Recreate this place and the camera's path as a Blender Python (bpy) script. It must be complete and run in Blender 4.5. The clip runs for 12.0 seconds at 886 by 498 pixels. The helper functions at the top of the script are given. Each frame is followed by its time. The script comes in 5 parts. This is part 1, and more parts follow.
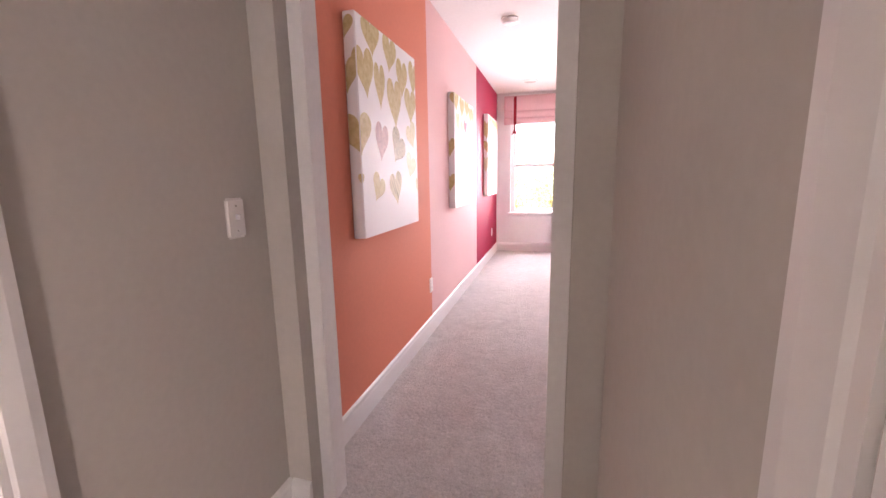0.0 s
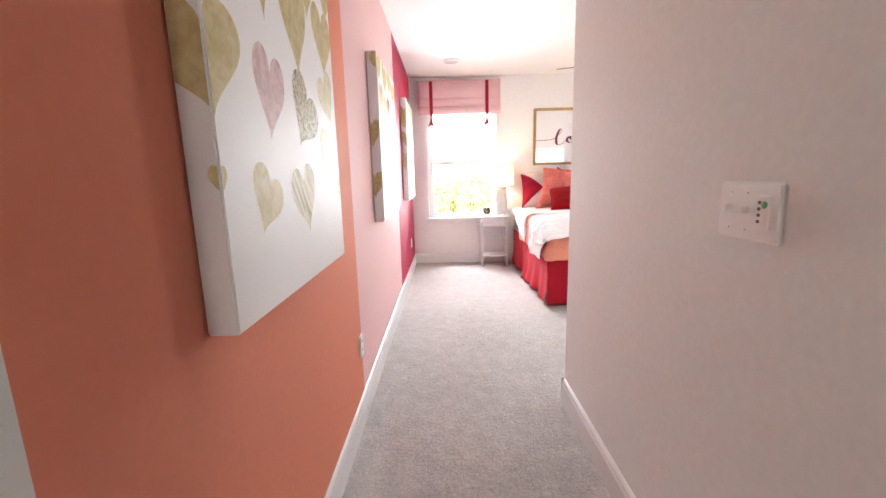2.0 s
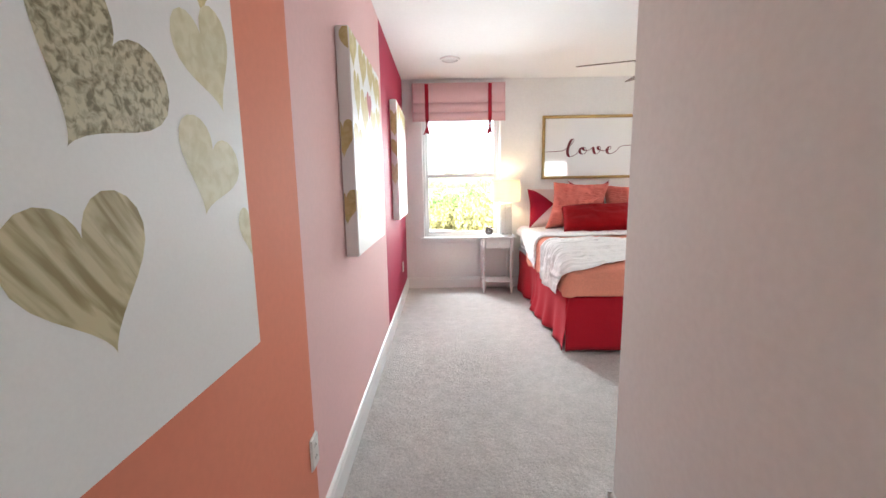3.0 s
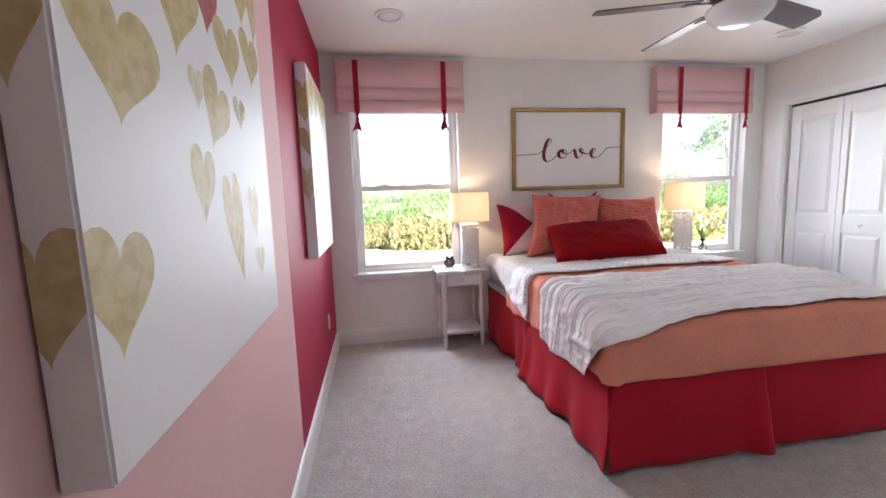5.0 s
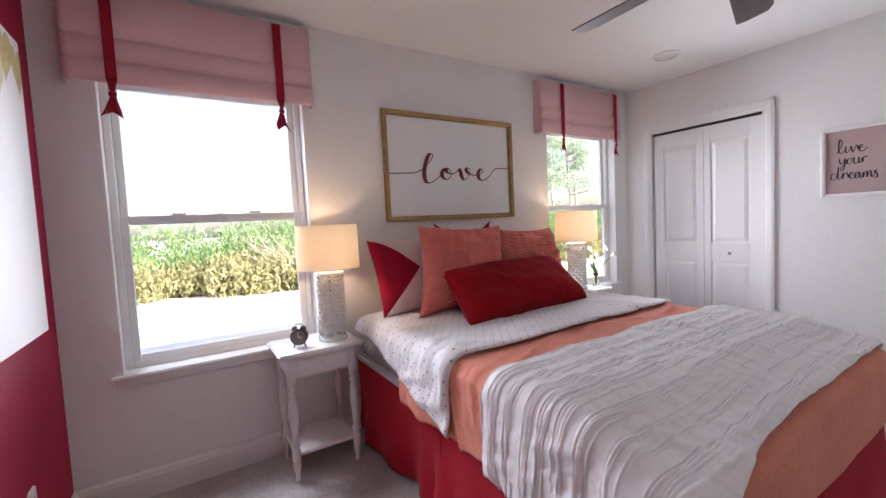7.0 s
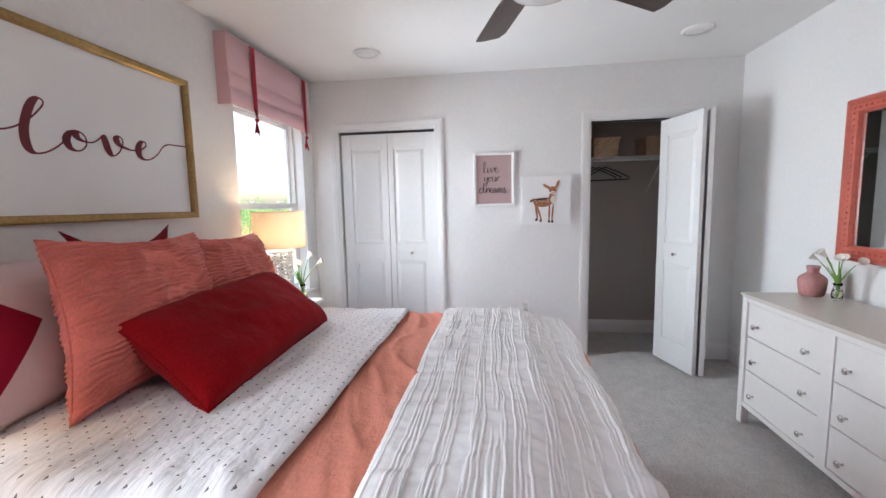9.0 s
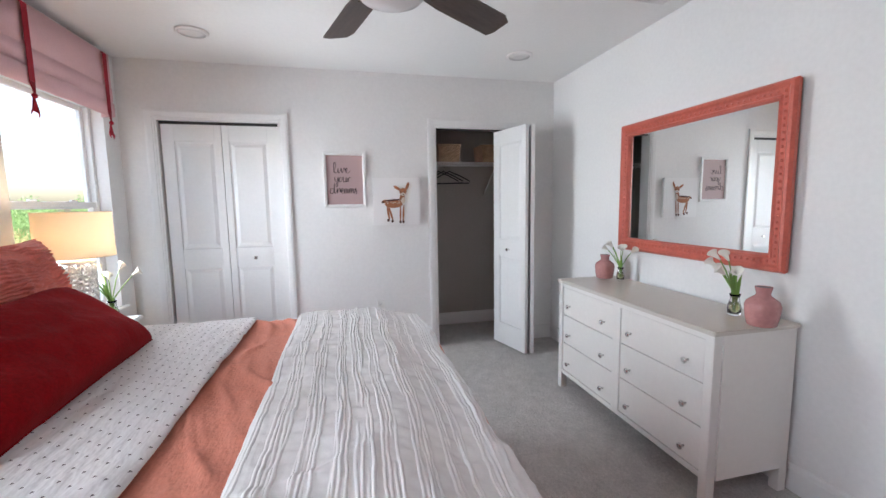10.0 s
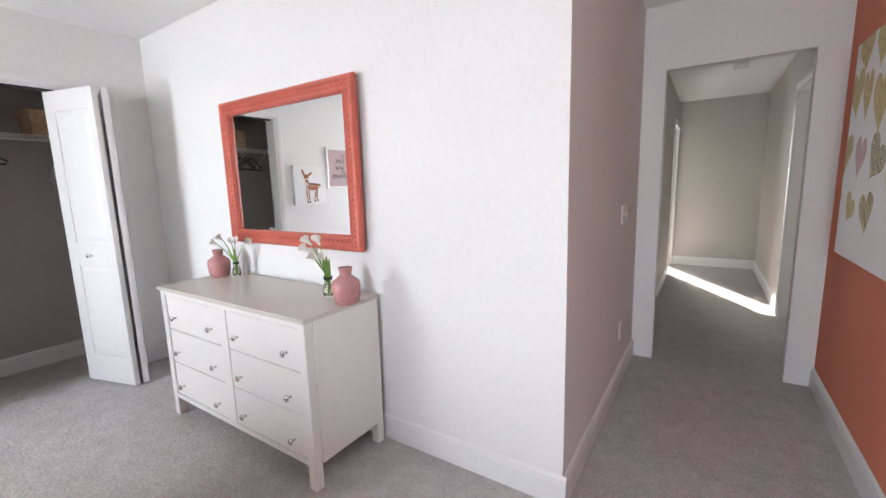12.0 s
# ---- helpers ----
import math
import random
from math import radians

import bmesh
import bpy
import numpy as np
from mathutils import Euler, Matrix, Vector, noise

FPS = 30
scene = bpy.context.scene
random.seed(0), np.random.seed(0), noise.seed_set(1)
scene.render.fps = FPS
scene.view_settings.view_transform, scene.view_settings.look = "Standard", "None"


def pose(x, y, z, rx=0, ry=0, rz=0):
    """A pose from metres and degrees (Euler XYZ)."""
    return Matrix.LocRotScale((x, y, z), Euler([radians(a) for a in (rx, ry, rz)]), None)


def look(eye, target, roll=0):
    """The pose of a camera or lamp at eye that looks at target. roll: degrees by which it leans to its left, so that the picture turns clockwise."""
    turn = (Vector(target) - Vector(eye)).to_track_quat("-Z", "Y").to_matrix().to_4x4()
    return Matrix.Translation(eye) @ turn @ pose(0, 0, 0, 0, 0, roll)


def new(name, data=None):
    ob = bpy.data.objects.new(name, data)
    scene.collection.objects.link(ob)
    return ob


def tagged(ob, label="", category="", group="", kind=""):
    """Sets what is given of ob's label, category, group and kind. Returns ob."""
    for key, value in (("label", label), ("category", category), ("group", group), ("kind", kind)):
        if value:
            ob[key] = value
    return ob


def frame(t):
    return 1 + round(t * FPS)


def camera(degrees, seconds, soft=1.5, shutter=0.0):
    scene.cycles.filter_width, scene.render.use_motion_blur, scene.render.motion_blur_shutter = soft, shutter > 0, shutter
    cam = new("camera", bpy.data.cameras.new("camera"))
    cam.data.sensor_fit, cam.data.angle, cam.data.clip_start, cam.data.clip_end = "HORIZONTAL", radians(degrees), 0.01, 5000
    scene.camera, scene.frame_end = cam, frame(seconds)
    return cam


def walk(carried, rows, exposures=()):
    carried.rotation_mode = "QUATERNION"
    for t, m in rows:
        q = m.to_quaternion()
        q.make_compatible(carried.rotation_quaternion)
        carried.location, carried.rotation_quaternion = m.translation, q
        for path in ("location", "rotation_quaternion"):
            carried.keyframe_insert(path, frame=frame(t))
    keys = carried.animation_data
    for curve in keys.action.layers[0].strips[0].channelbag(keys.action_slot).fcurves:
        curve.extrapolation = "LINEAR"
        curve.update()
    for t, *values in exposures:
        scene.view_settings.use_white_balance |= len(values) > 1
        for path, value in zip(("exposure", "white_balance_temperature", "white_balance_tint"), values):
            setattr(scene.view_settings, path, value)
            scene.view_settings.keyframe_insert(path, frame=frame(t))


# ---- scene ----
cam = camera(94.9, 12.0)
PATH = [
    (0, (0.905, 2.439, 1.199), (0.382, 4.337, 0.85), -1.0),
    (0.5, (0.671, 2.586, 1.182), (0.252, 4.509, 0.83), -1.9),
    (1, (0.524, 2.768, 1.197), (0.321, 4.72, 0.813), -2.5),
    (1.5, (0.477, 3.106, 1.201), (0.4, 5.069, 0.825), -1.9),
    (2, (0.433, 3.462, 1.194), (0.418, 5.43, 0.837), -1.5),
    (2.5, (0.398, 3.809, 1.219), (0.401, 5.782, 0.89), -1.4),
    (3, (0.438, 4.127, 1.233), (0.44, 6.104, 0.928), -1.0),
    (3.2, (0.45, 4.234, 1.236), (0.459, 6.211, 0.935), -0.9),
    (4.8, (0.368, 5.317, 1.254), (0.626, 7.284, 0.998), -1.7),
    (5, (0.367, 5.456, 1.241), (0.697, 7.413, 0.999), -2.0),
    (5.5, (0.365, 5.788, 1.281), (0.89, 7.706, 1.061), -2.4),
    (6, (0.421, 6.089, 1.274), (1.096, 7.961, 1.082), -2.4),
    (6.5, (0.464, 6.353, 1.282), (1.306, 8.16, 1.123), -2.5),
    (6.7, (0.477, 6.451, 1.263), (1.403, 8.218, 1.124), -2.7),
    (8.3, (0.659, 7.094, 1.311), (2.424, 8.016, 1.127), -1.6),
    (8.5, (0.65, 7.193, 1.327), (2.503, 7.919, 1.129), -1.6),
    (9, (0.661, 7.36, 1.333), (2.632, 7.624, 1.119), -1.2),
    (9.5, (0.64, 7.389, 1.333), (2.624, 7.268, 1.11), -1.0),
    (10, (0.638, 7.383, 1.323), (2.573, 6.927, 1.106), -0.9),
    (10.5, (0.646, 7.366, 1.329), (2.475, 6.589, 1.107), -1.0),
    (11, (0.645, 7.291, 1.329), (2.303, 6.201, 1.086), -1.3),
    (11.5, (0.64, 7.147, 1.327), (2.05, 5.756, 1.05), -1.5),
    (12, (0.613, 6.94, 1.305), (1.694, 5.285, 1.0), -1.6),
]
EXPOSURES = [(0, 3.5, 7150, 36), (0.9, 3.34, 7050, 25), (1.7, 3.42, 6950, 18), (3.0, 2.87, 6600, 7), (5, 2.03, 6400, 17), (6.0, 1.66, 6450, 20), (6.7, 1.6, 6450, 22), (8.5, 1.8, 6300, 13), (9.2, 1.97, 6300, 13), (10.5, 1.84, 6350, 13), (11.3, 2.12, 6450, 15), (12, 2.45, 6450, 14)]
walk(cam, [(t, look(eye, target, roll)) for t, eye, target, roll in PATH], EXPOSURES)

# ---- world and sun ----
SUN_FROM = Vector((0.46, -0.79, 0.46)).normalized()   # towards the sun, behind the house
world = bpy.data.worlds.new("sky")
scene.world = world
world.use_nodes = True
wn = world.node_tree
sky = wn.nodes.new("ShaderNodeTexSky")
sky.sky_type = "NISHITA"
sky.sun_disc = False
sky.sun_elevation = math.asin(SUN_FROM.z)
sky.sun_rotation = math.atan2(SUN_FROM.x, SUN_FROM.y)
sky.air_density, sky.dust_density, sky.ozone_density = 1.0, 2.5, 1.0
back = wn.nodes["Background"]
back.inputs["Strength"].default_value = 0.15
wn.links.new(sky.outputs["Color"], back.inputs["Color"])
sun = bpy.data.lights.new("sun", "SUN")
sun.energy, sun.angle, sun.color = 5.0, radians(0.5), (1.0, 0.95, 0.87)
new("sun", sun).matrix_world = look(SUN_FROM * 30, (0, 0, 0))


def sky_fill(x, y, z, w, h, watts, tilt, turn, spread=180):
    """An added area lamp that boosts the sky's light, in or near a window opening."""
    a = bpy.data.lights.new("sky_fill", "AREA")
    a.shape, a.size, a.size_y, a.energy, a.color = "RECTANGLE", w, h, watts, (0.85, 0.935, 0.995)
    a.spread = radians(spread)
    new("sky_fill", a).matrix_world = pose(x, y, z, tilt, 0, turn)


# extra lamps for the two bedroom windows, just inside and above outside
sky_fill(0.676, 8.86, 1.32, 0.84, 1.12, 4.2, 86, 182, 114)
sky_fill(3.583, 8.85, 1.32, 0.84, 1.12, 6.0, 87, 173, 114)
sky_fill(0.20, 9.85, 2.95, 0.7, 1.0, 17.0, 52, 192)
sky_fill(4.20, 9.85, 2.95, 0.8, 1.0, 14.0, 52, 156)
# lamps added in unseen side rooms to brighten the hall
sky_fill(1.775, -1.36, 1.27, 1.0, 1.6, 22, 90, 0)
sky_fill(-0.65, -1.36, 1.3, 0.65, 1.5, 11, 90, 0)
LAMP_WATTS = 1.15
FAN_TURN = 17.0

# ---- materials ----
def mat(name, color, rough=0.6, metal=0.0, spec=0.5):
    m = bpy.data.materials.new(name)
    m.use_nodes = True
    b = m.node_tree.nodes["Principled BSDF"]
    b.inputs["Base Color"].default_value = (*color, 1)
    b.inputs["Roughness"].default_value = rough
    b.inputs["Metallic"].default_value = metal
    b.inputs["Specular IOR Level"].default_value = spec
    return m


def node(m, kind, **values):
    n = m.node_tree.nodes.new(kind)
    for key, value in values.items():
        n.inputs[key.replace("_", " ")].default_value = value
    return n


def link(m, a, b):
    m.node_tree.links.new(a, b)


def shader(m):
    return m.node_tree.nodes["Principled BSDF"]


def coords(m, space="Object", scale=(1, 1, 1)):
    tc = m.node_tree.nodes.new("ShaderNodeTexCoord")
    mp = m.node_tree.nodes.new("ShaderNodeMapping")
    mp.inputs["Scale"].default_value = scale
    link(m, tc.outputs[space], mp.inputs["Vector"])
    return mp.outputs["Vector"]


def mottle(m, color, amount=0.08, scale=3.0, fine=60.0, space="Object", stretch=(1, 1, 1)):
    """Two scales of uneven tone round a base colour."""
    v = coords(m, space, stretch)
    a = node(m, "ShaderNodeTexNoise", Scale=scale, Detail=4.0)
    c = node(m, "ShaderNodeTexNoise", Scale=fine, Detail=2.0)
    link(m, v, a.inputs["Vector"])
    link(m, v, c.inputs["Vector"])
    add = m.node_tree.nodes.new("ShaderNodeMath")
    add.operation = "ADD"
    link(m, a.outputs["Fac"], add.inputs[0])
    link(m, c.outputs["Fac"], add.inputs[1])
    ramp = m.node_tree.nodes.new("ShaderNodeValToRGB")
    lo, hi = 1 - amount, 1 + amount
    ramp.color_ramp.elements[0].position, ramp.color_ramp.elements[1].position = 0.35, 0.65
    ramp.color_ramp.elements[0].color = (*[min(1, k * lo) for k in color], 1)
    ramp.color_ramp.elements[1].color = (*[min(1, k * hi) for k in color], 1)
    half = m.node_tree.nodes.new("ShaderNodeMath")
    half.operation = "MULTIPLY"
    half.inputs[1].default_value = 0.5
    link(m, add.outputs[0], half.inputs[0])
    link(m, half.outputs[0], ramp.inputs["Fac"])
    link(m, ramp.outputs["Color"], shader(m).inputs["Base Color"])
    return v


def relief(m, v, scale=200.0, strength=0.2, distance=0.002, detail=3.0, kind="ShaderNodeTexNoise"):
    n = node(m, kind, Scale=scale)
    if kind == "ShaderNodeTexNoise":
        n.inputs["Detail"].default_value = detail
    link(m, v, n.inputs["Vector"])
    out = n.outputs["Fac"] if kind == "ShaderNodeTexNoise" else n.outputs[0]
    bump = node(m, "ShaderNodeBump", Strength=strength, Distance=distance)
    link(m, out, bump.inputs["Height"])
    old = shader(m).inputs["Normal"].links
    if old:
        link(m, old[0].from_socket, bump.inputs["Normal"])
    link(m, bump.outputs["Normal"], shader(m).inputs["Normal"])
    return n


def paint(name, color, rough=0.75, amount=0.03, peel=0.12):
    m = mat(name, color, rough, 0, 0.2 if rough > 0.6 else 0.4)
    v = mottle(m, color, amount, 1.3, 45)
    relief(m, v, 260, peel, 0.0012)
    return m


WHITE_WALL = paint("white wall paint", (0.82, 0.81, 0.795))
HALL_WALL = paint("greige hall paint", (0.56, 0.53, 0.485))
CORAL_WALL = paint("coral wall paint", (0.74, 0.25, 0.16))
PINK_WALL = paint("pale pink wall paint", (0.78, 0.50, 0.49))
CRIMSON_WALL = paint("crimson wall paint", (0.38, 0.018, 0.058), 0.66)
shader(CRIMSON_WALL).inputs["Specular IOR Level"].default_value = 0.22
# hall greige taken darker, the closet's shade put into the colour
CLOSET_WALL = paint("greige darkened for closet shade", (0.46, 0.435, 0.40))
CEILING_WHITE = paint("ceiling paint", (0.87, 0.86, 0.84), 0.8, 0.02, 0.35)
TRIM = paint("white trim enamel", (0.82, 0.815, 0.80), 0.32, 0.015, 0.03)
DOOR_WHITE = paint("white door enamel", (0.82, 0.815, 0.80), 0.34, 0.02, 0.05)
PLASTIC = mat("white plastic", (0.88, 0.865, 0.84), 0.35)
BUTTON_GREEN = mat("green button", (0.10, 0.42, 0.16), 0.4)
BUTTON_GREY = mat("grey button", (0.16, 0.15, 0.15), 0.4)
VINYL = mat("white window vinyl", (0.83, 0.83, 0.82), 0.35)



def carpet(name, color):
    """Cut pile: single tufts, hand-sized patches where the pile leans, and broad traffic shading."""
    m = mat(name, color, 0.95, 0, 0.12)
    v = coords(m)
    last = None
    for scale, detail, amount in ((230.0, 2.0, 0.48), (62.0, 3.0, 0.26), (13.0, 4.0, 0.20), (2.2, 3.0, 0.12)):
        n = node(m, "ShaderNodeTexNoise", Scale=scale, Detail=detail)
        link(m, v, n.inputs["Vector"])
        k = m.node_tree.nodes.new("ShaderNodeMath")
        k.operation = "MULTIPLY_ADD"
        link(m, n.outputs["Fac"], k.inputs[0])
        k.inputs[1].default_value = 2 * amount
        k.inputs[2].default_value = 1 - amount
        if last is None:
            last = k.outputs[0]
        else:
            p = m.node_tree.nodes.new("ShaderNodeMath")
            p.operation = "MULTIPLY"
            link(m, last, p.inputs[0])
            link(m, k.outputs[0], p.inputs[1])
            last = p.outputs[0]
    mix = m.node_tree.nodes.new("ShaderNodeVectorMath")
    mix.operation = "SCALE"
    mix.inputs[0].default_value = color
    link(m, last, mix.inputs["Scale"])
    link(m, mix.outputs["Vector"], shader(m).inputs["Base Color"])
    relief(m, v, 210, 0.8, 0.012, 4)
    relief(m, v, 48, 0.42, 0.02, 4)
    relief(m, v, 9, 0.35, 0.03, 4)
    return m


CARPET = carpet("grey carpet", (0.60, 0.57, 0.545))

DRESSER_WHITE = paint("white furniture lacquer", (0.80, 0.775, 0.735), 0.33, 0.02, 0.02)
DRESSER_TOP = paint("beige lacquered top", (0.62, 0.575, 0.515), 0.28, 0.03, 0.02)
STAND_WHITE = mat("distressed white paint", (0.80, 0.79, 0.77), 0.5)
sv = mottle(STAND_WHITE, (0.78, 0.77, 0.75), 0.06, 6, 60)
relief(STAND_WHITE, sv, 90, 0.15, 0.002)
CHROME = mat("polished chrome", (0.75, 0.74, 0.72), 0.12, 1.0)
BRONZE = mat("dark bronze", (0.09, 0.065, 0.05), 0.35, 0.8)
DARK = mat("black plastic", (0.02, 0.02, 0.02), 0.4)
BLADE = mat("dark walnut blade", (0.085, 0.055, 0.045), 0.38)
mottle(BLADE, (0.085, 0.055, 0.045), 0.35, 3, 30, "Object", (1, 14, 14))
OPAL = mat("opal glass bowl", (0.85, 0.84, 0.82), 0.25)
GOLD = mat("antique gold frame", (0.36, 0.235, 0.085), 0.38, 0.55)
gv = mottle(GOLD, (0.36, 0.235, 0.085), 0.25, 8, 90)
relief(GOLD, gv, 120, 0.25, 0.002)
PAPER = mat("white glazed poster", (0.82, 0.82, 0.81), 0.5)
shader(PAPER).inputs["Coat Weight"].default_value = 0.8
shader(PAPER).inputs["Coat Roughness"].default_value = 0.03
INK = mat("maroon lettering", (0.16, 0.012, 0.022), 0.55)
PINK_PAPER = mat("dusty pink paper", (0.48, 0.345, 0.34), 0.6)
shader(PINK_PAPER).inputs["Coat Weight"].default_value = 0.5
shader(PINK_PAPER).inputs["Coat Roughness"].default_value = 0.04
GREY_INK = mat("charcoal lettering", (0.07, 0.05, 0.055), 0.6)
CANVAS = mat("stretched white canvas", (0.87, 0.86, 0.85), 0.52, 0, 0.22)
relief(CANVAS, mottle(CANVAS, (0.87, 0.86, 0.85), 0.02, 5, 200), 900, 0.12, 0.0006)


def foil(name, color, dark, scale=40.0, stretch=(1, 1, 1), turn=0.0):
    """Leaf paint with blotches, or streaks where it is stretched."""
    m = mat(name, color, 0.52, 0.0, 0.22)
    rot = node(m, "ShaderNodeMapping")
    rot.inputs["Rotation"].default_value = (radians(turn), 0, 0)
    link(m, coords(m), rot.inputs["Vector"])
    mp = node(m, "ShaderNodeMapping", Scale=stretch)
    link(m, rot.outputs["Vector"], mp.inputs["Vector"])
    n = node(m, "ShaderNodeTexNoise", Scale=scale, Detail=3.0, Distortion=0.5)
    link(m, mp.outputs["Vector"], n.inputs["Vector"])
    ramp = m.node_tree.nodes.new("ShaderNodeValToRGB")
    ramp.color_ramp.elements[0].position, ramp.color_ramp.elements[1].position = 0.36, 0.60
    ramp.color_ramp.elements[0].color = (*dark, 1)
    ramp.color_ramp.elements[1].color = (*color, 1)
    link(m, n.outputs["Fac"], ramp.inputs["Fac"])
    link(m, ramp.outputs["Color"], shader(m).inputs["Base Color"])
    return m


GOLD_HEART = foil("gold leaf paint", (0.63, 0.53, 0.28), (0.53, 0.42, 0.19))
# gold paled towards the canvas, the window's sheen put into the colour
SHEEN_HEART = foil("gold paint paled by sheen", (0.74, 0.69, 0.50), (0.64, 0.58, 0.37))
GREEN_HEART = foil("tarnished gold paint", (0.60, 0.54, 0.37), (0.20, 0.165, 0.09), 95)
STREAK_HEART = foil("streaked gold paint", (0.61, 0.53, 0.33), (0.30, 0.24, 0.11), 62, (1, 1, 0.16), -35)
PINK_HEART = foil("rose foil paint", (0.68, 0.49, 0.47), (0.52, 0.36, 0.37))
RED_HEART = foil("red foil paint", (0.50, 0.13, 0.14), (0.38, 0.08, 0.09))


def fabric(name, color, rough=0.9, amount=0.08, weave=500.0, strength=0.3, sheen=0.05):
    m = mat(name, color, rough, 0, 0.2)
    shader(m).inputs["Sheen Weight"].default_value = sheen
    v = mottle(m, color, amount, 4, 120)
    relief(m, v, weave, strength, 0.0015)
    return m


SKIRT_RED = fabric("crimson bed skirt cotton", (0.44, 0.010, 0.024), 0.85, 0.07)
CORAL_QUILT = fabric("coral quilted cotton", (0.75, 0.285, 0.20), 0.85, 0.08)
relief(CORAL_QUILT, coords(CORAL_QUILT, "UV", (1.0, 1.7, 1)), 60, 0.28, 0.008, 1.5)
relief(CORAL_QUILT, coords(CORAL_QUILT, "UV", (1.6, 1.0, 1)), 44, 0.24, 0.005, 0, "ShaderNodeTexVoronoi")
CORAL_RUFFLE = fabric("coral shirred velvet", (0.76, 0.215, 0.17), 0.75, 0.14, 220, 0.35, 0.2)
RED_VELVET = fabric("dark red plush", (0.26, 0.002, 0.005), 1.0, 0.25, 190, 0.6, 0.04)
shader(RED_VELVET).inputs["Specular IOR Level"].default_value = 0.15
relief(RED_VELVET, coords(RED_VELVET), 60, 0.30, 0.003, 4)
PINK_VALANCE = fabric("pale pink linen", (0.76, 0.49, 0.51), 0.9, 0.04)
RIBBON = fabric("crimson ribbon", (0.34, 0.008, 0.022), 0.6, 0.08)
COVERLET = fabric("white puckered cotton", (0.92, 0.91, 0.905), 0.9, 0.02, 260, 0.2)
MATTRESS_SIDE = fabric("grey mattress border", (0.62, 0.63, 0.66), 0.8, 0.05)


def dotted(name):
    """White sheet with rows of small dark motifs, every other row shifted."""
    m = mat(name, (0.80, 0.79, 0.80), 0.9, 0, 0.2)
    uv = coords(m, "UV", (1, 1, 1))
    sep = m.node_tree.nodes.new("ShaderNodeSeparateXYZ")
    link(m, uv, sep.inputs[0])

    def calc(op, a, b=None):
        n = m.node_tree.nodes.new("ShaderNodeMath")
        n.operation = op
        for i, k in enumerate((a, b)):
            if k is None:
                continue
            if isinstance(k, (int, float)):
                n.inputs[i].default_value = k
            else:
                link(m, k, n.inputs[i])
        return n.outputs[0]
    row = calc("DIVIDE", sep.outputs["Y"], 0.032)
    odd = calc("MULTIPLY", calc("MODULO", calc("FLOOR", row), 2.0), 0.5)
    fx = calc("SUBTRACT", calc("FRACT", calc("ADD", calc("DIVIDE", sep.outputs["X"], 0.047), odd)), 0.5)
    fy = calc("SUBTRACT", calc("FRACT", row), 0.5)
    # heart-like drop: wider above, pointed below
    wide = calc("ADD", calc("MULTIPLY", fy, 0.36), 0.056)
    inside = calc("LESS_THAN", calc("ABSOLUTE", fx), wide)
    inside = calc("MULTIPLY", inside, calc("LESS_THAN", calc("ABSOLUTE", fy), 0.105))
    mix = m.node_tree.nodes.new("ShaderNodeMix")
    mix.data_type = "RGBA"
    link(m, inside, mix.inputs["Factor"])
    mix.inputs["A"].default_value = (0.80, 0.785, 0.79, 1)
    mix.inputs["B"].default_value = (0.17, 0.14, 0.15, 1)
    link(m, mix.outputs["Result"], shader(m).inputs["Base Color"])
    relief(m, coords(m, "UV", (1.0, 2.2, 1)), 9, 0.7, 0.03, 3)
    relief(m, coords(m, "UV"), 600, 0.2, 0.001)
    return m


SHEET = dotted("dotted white sheet")


def sham_cloth(name):
    """Pale pink cushion cover with a red wedge at either end."""
    m = mat(name, (0.72, 0.5, 0.5), 0.85, 0, 0.2)
    uv = coords(m, "UV")
    sep = m.node_tree.nodes.new("ShaderNodeSeparateXYZ")
    link(m, uv, sep.inputs[0])
    ax = m.node_tree.nodes.new("ShaderNodeMath")
    ax.operation = "ABSOLUTE"
    link(m, sep.outputs["X"], ax.inputs[0])
    ay = m.node_tree.nodes.new("ShaderNodeMath")
    ay.operation = "ABSOLUTE"
    link(m, sep.outputs["Y"], ay.inputs[0])
    ma = m.node_tree.nodes.new("ShaderNodeMath")
    ma.operation = "MULTIPLY_ADD"
    link(m, ay.outputs[0], ma.inputs[0])
    ma.inputs[1].default_value, ma.inputs[2].default_value = -0.90, 0.0
    ad = m.node_tree.nodes.new("ShaderNodeMath")
    ad.operation = "ADD"
    link(m, ax.outputs[0], ad.inputs[0])
    link(m, ma.outputs[0], ad.inputs[1])
    gt = m.node_tree.nodes.new("ShaderNodeMath")
    gt.operation = "GREATER_THAN"
    link(m, ad.outputs[0], gt.inputs[0])
    gt.inputs[1].default_value = 0.08
    mix = m.node_tree.nodes.new("ShaderNodeMix")
    mix.data_type = "RGBA"
    link(m, gt.outputs[0], mix.inputs["Factor"])
    mix.inputs["A"].default_value = (0.74, 0.58, 0.57, 1)
    mix.inputs["B"].default_value = (0.31, 0.005, 0.026, 1)
    link(m, mix.outputs["Result"], shader(m).inputs["Base Color"])
    relief(m, coords(m), 500, 0.25, 0.0015)
    return m


SHAM_RED = fabric("dark crimson cotton", (0.22, 0.006, 0.018), 0.85, 0.08)
SHAM = sham_cloth("pink and crimson sham cloth")
SHADE = mat("cream lampshade linen", (0.80, 0.70, 0.55), 0.9, 0, 0.1)

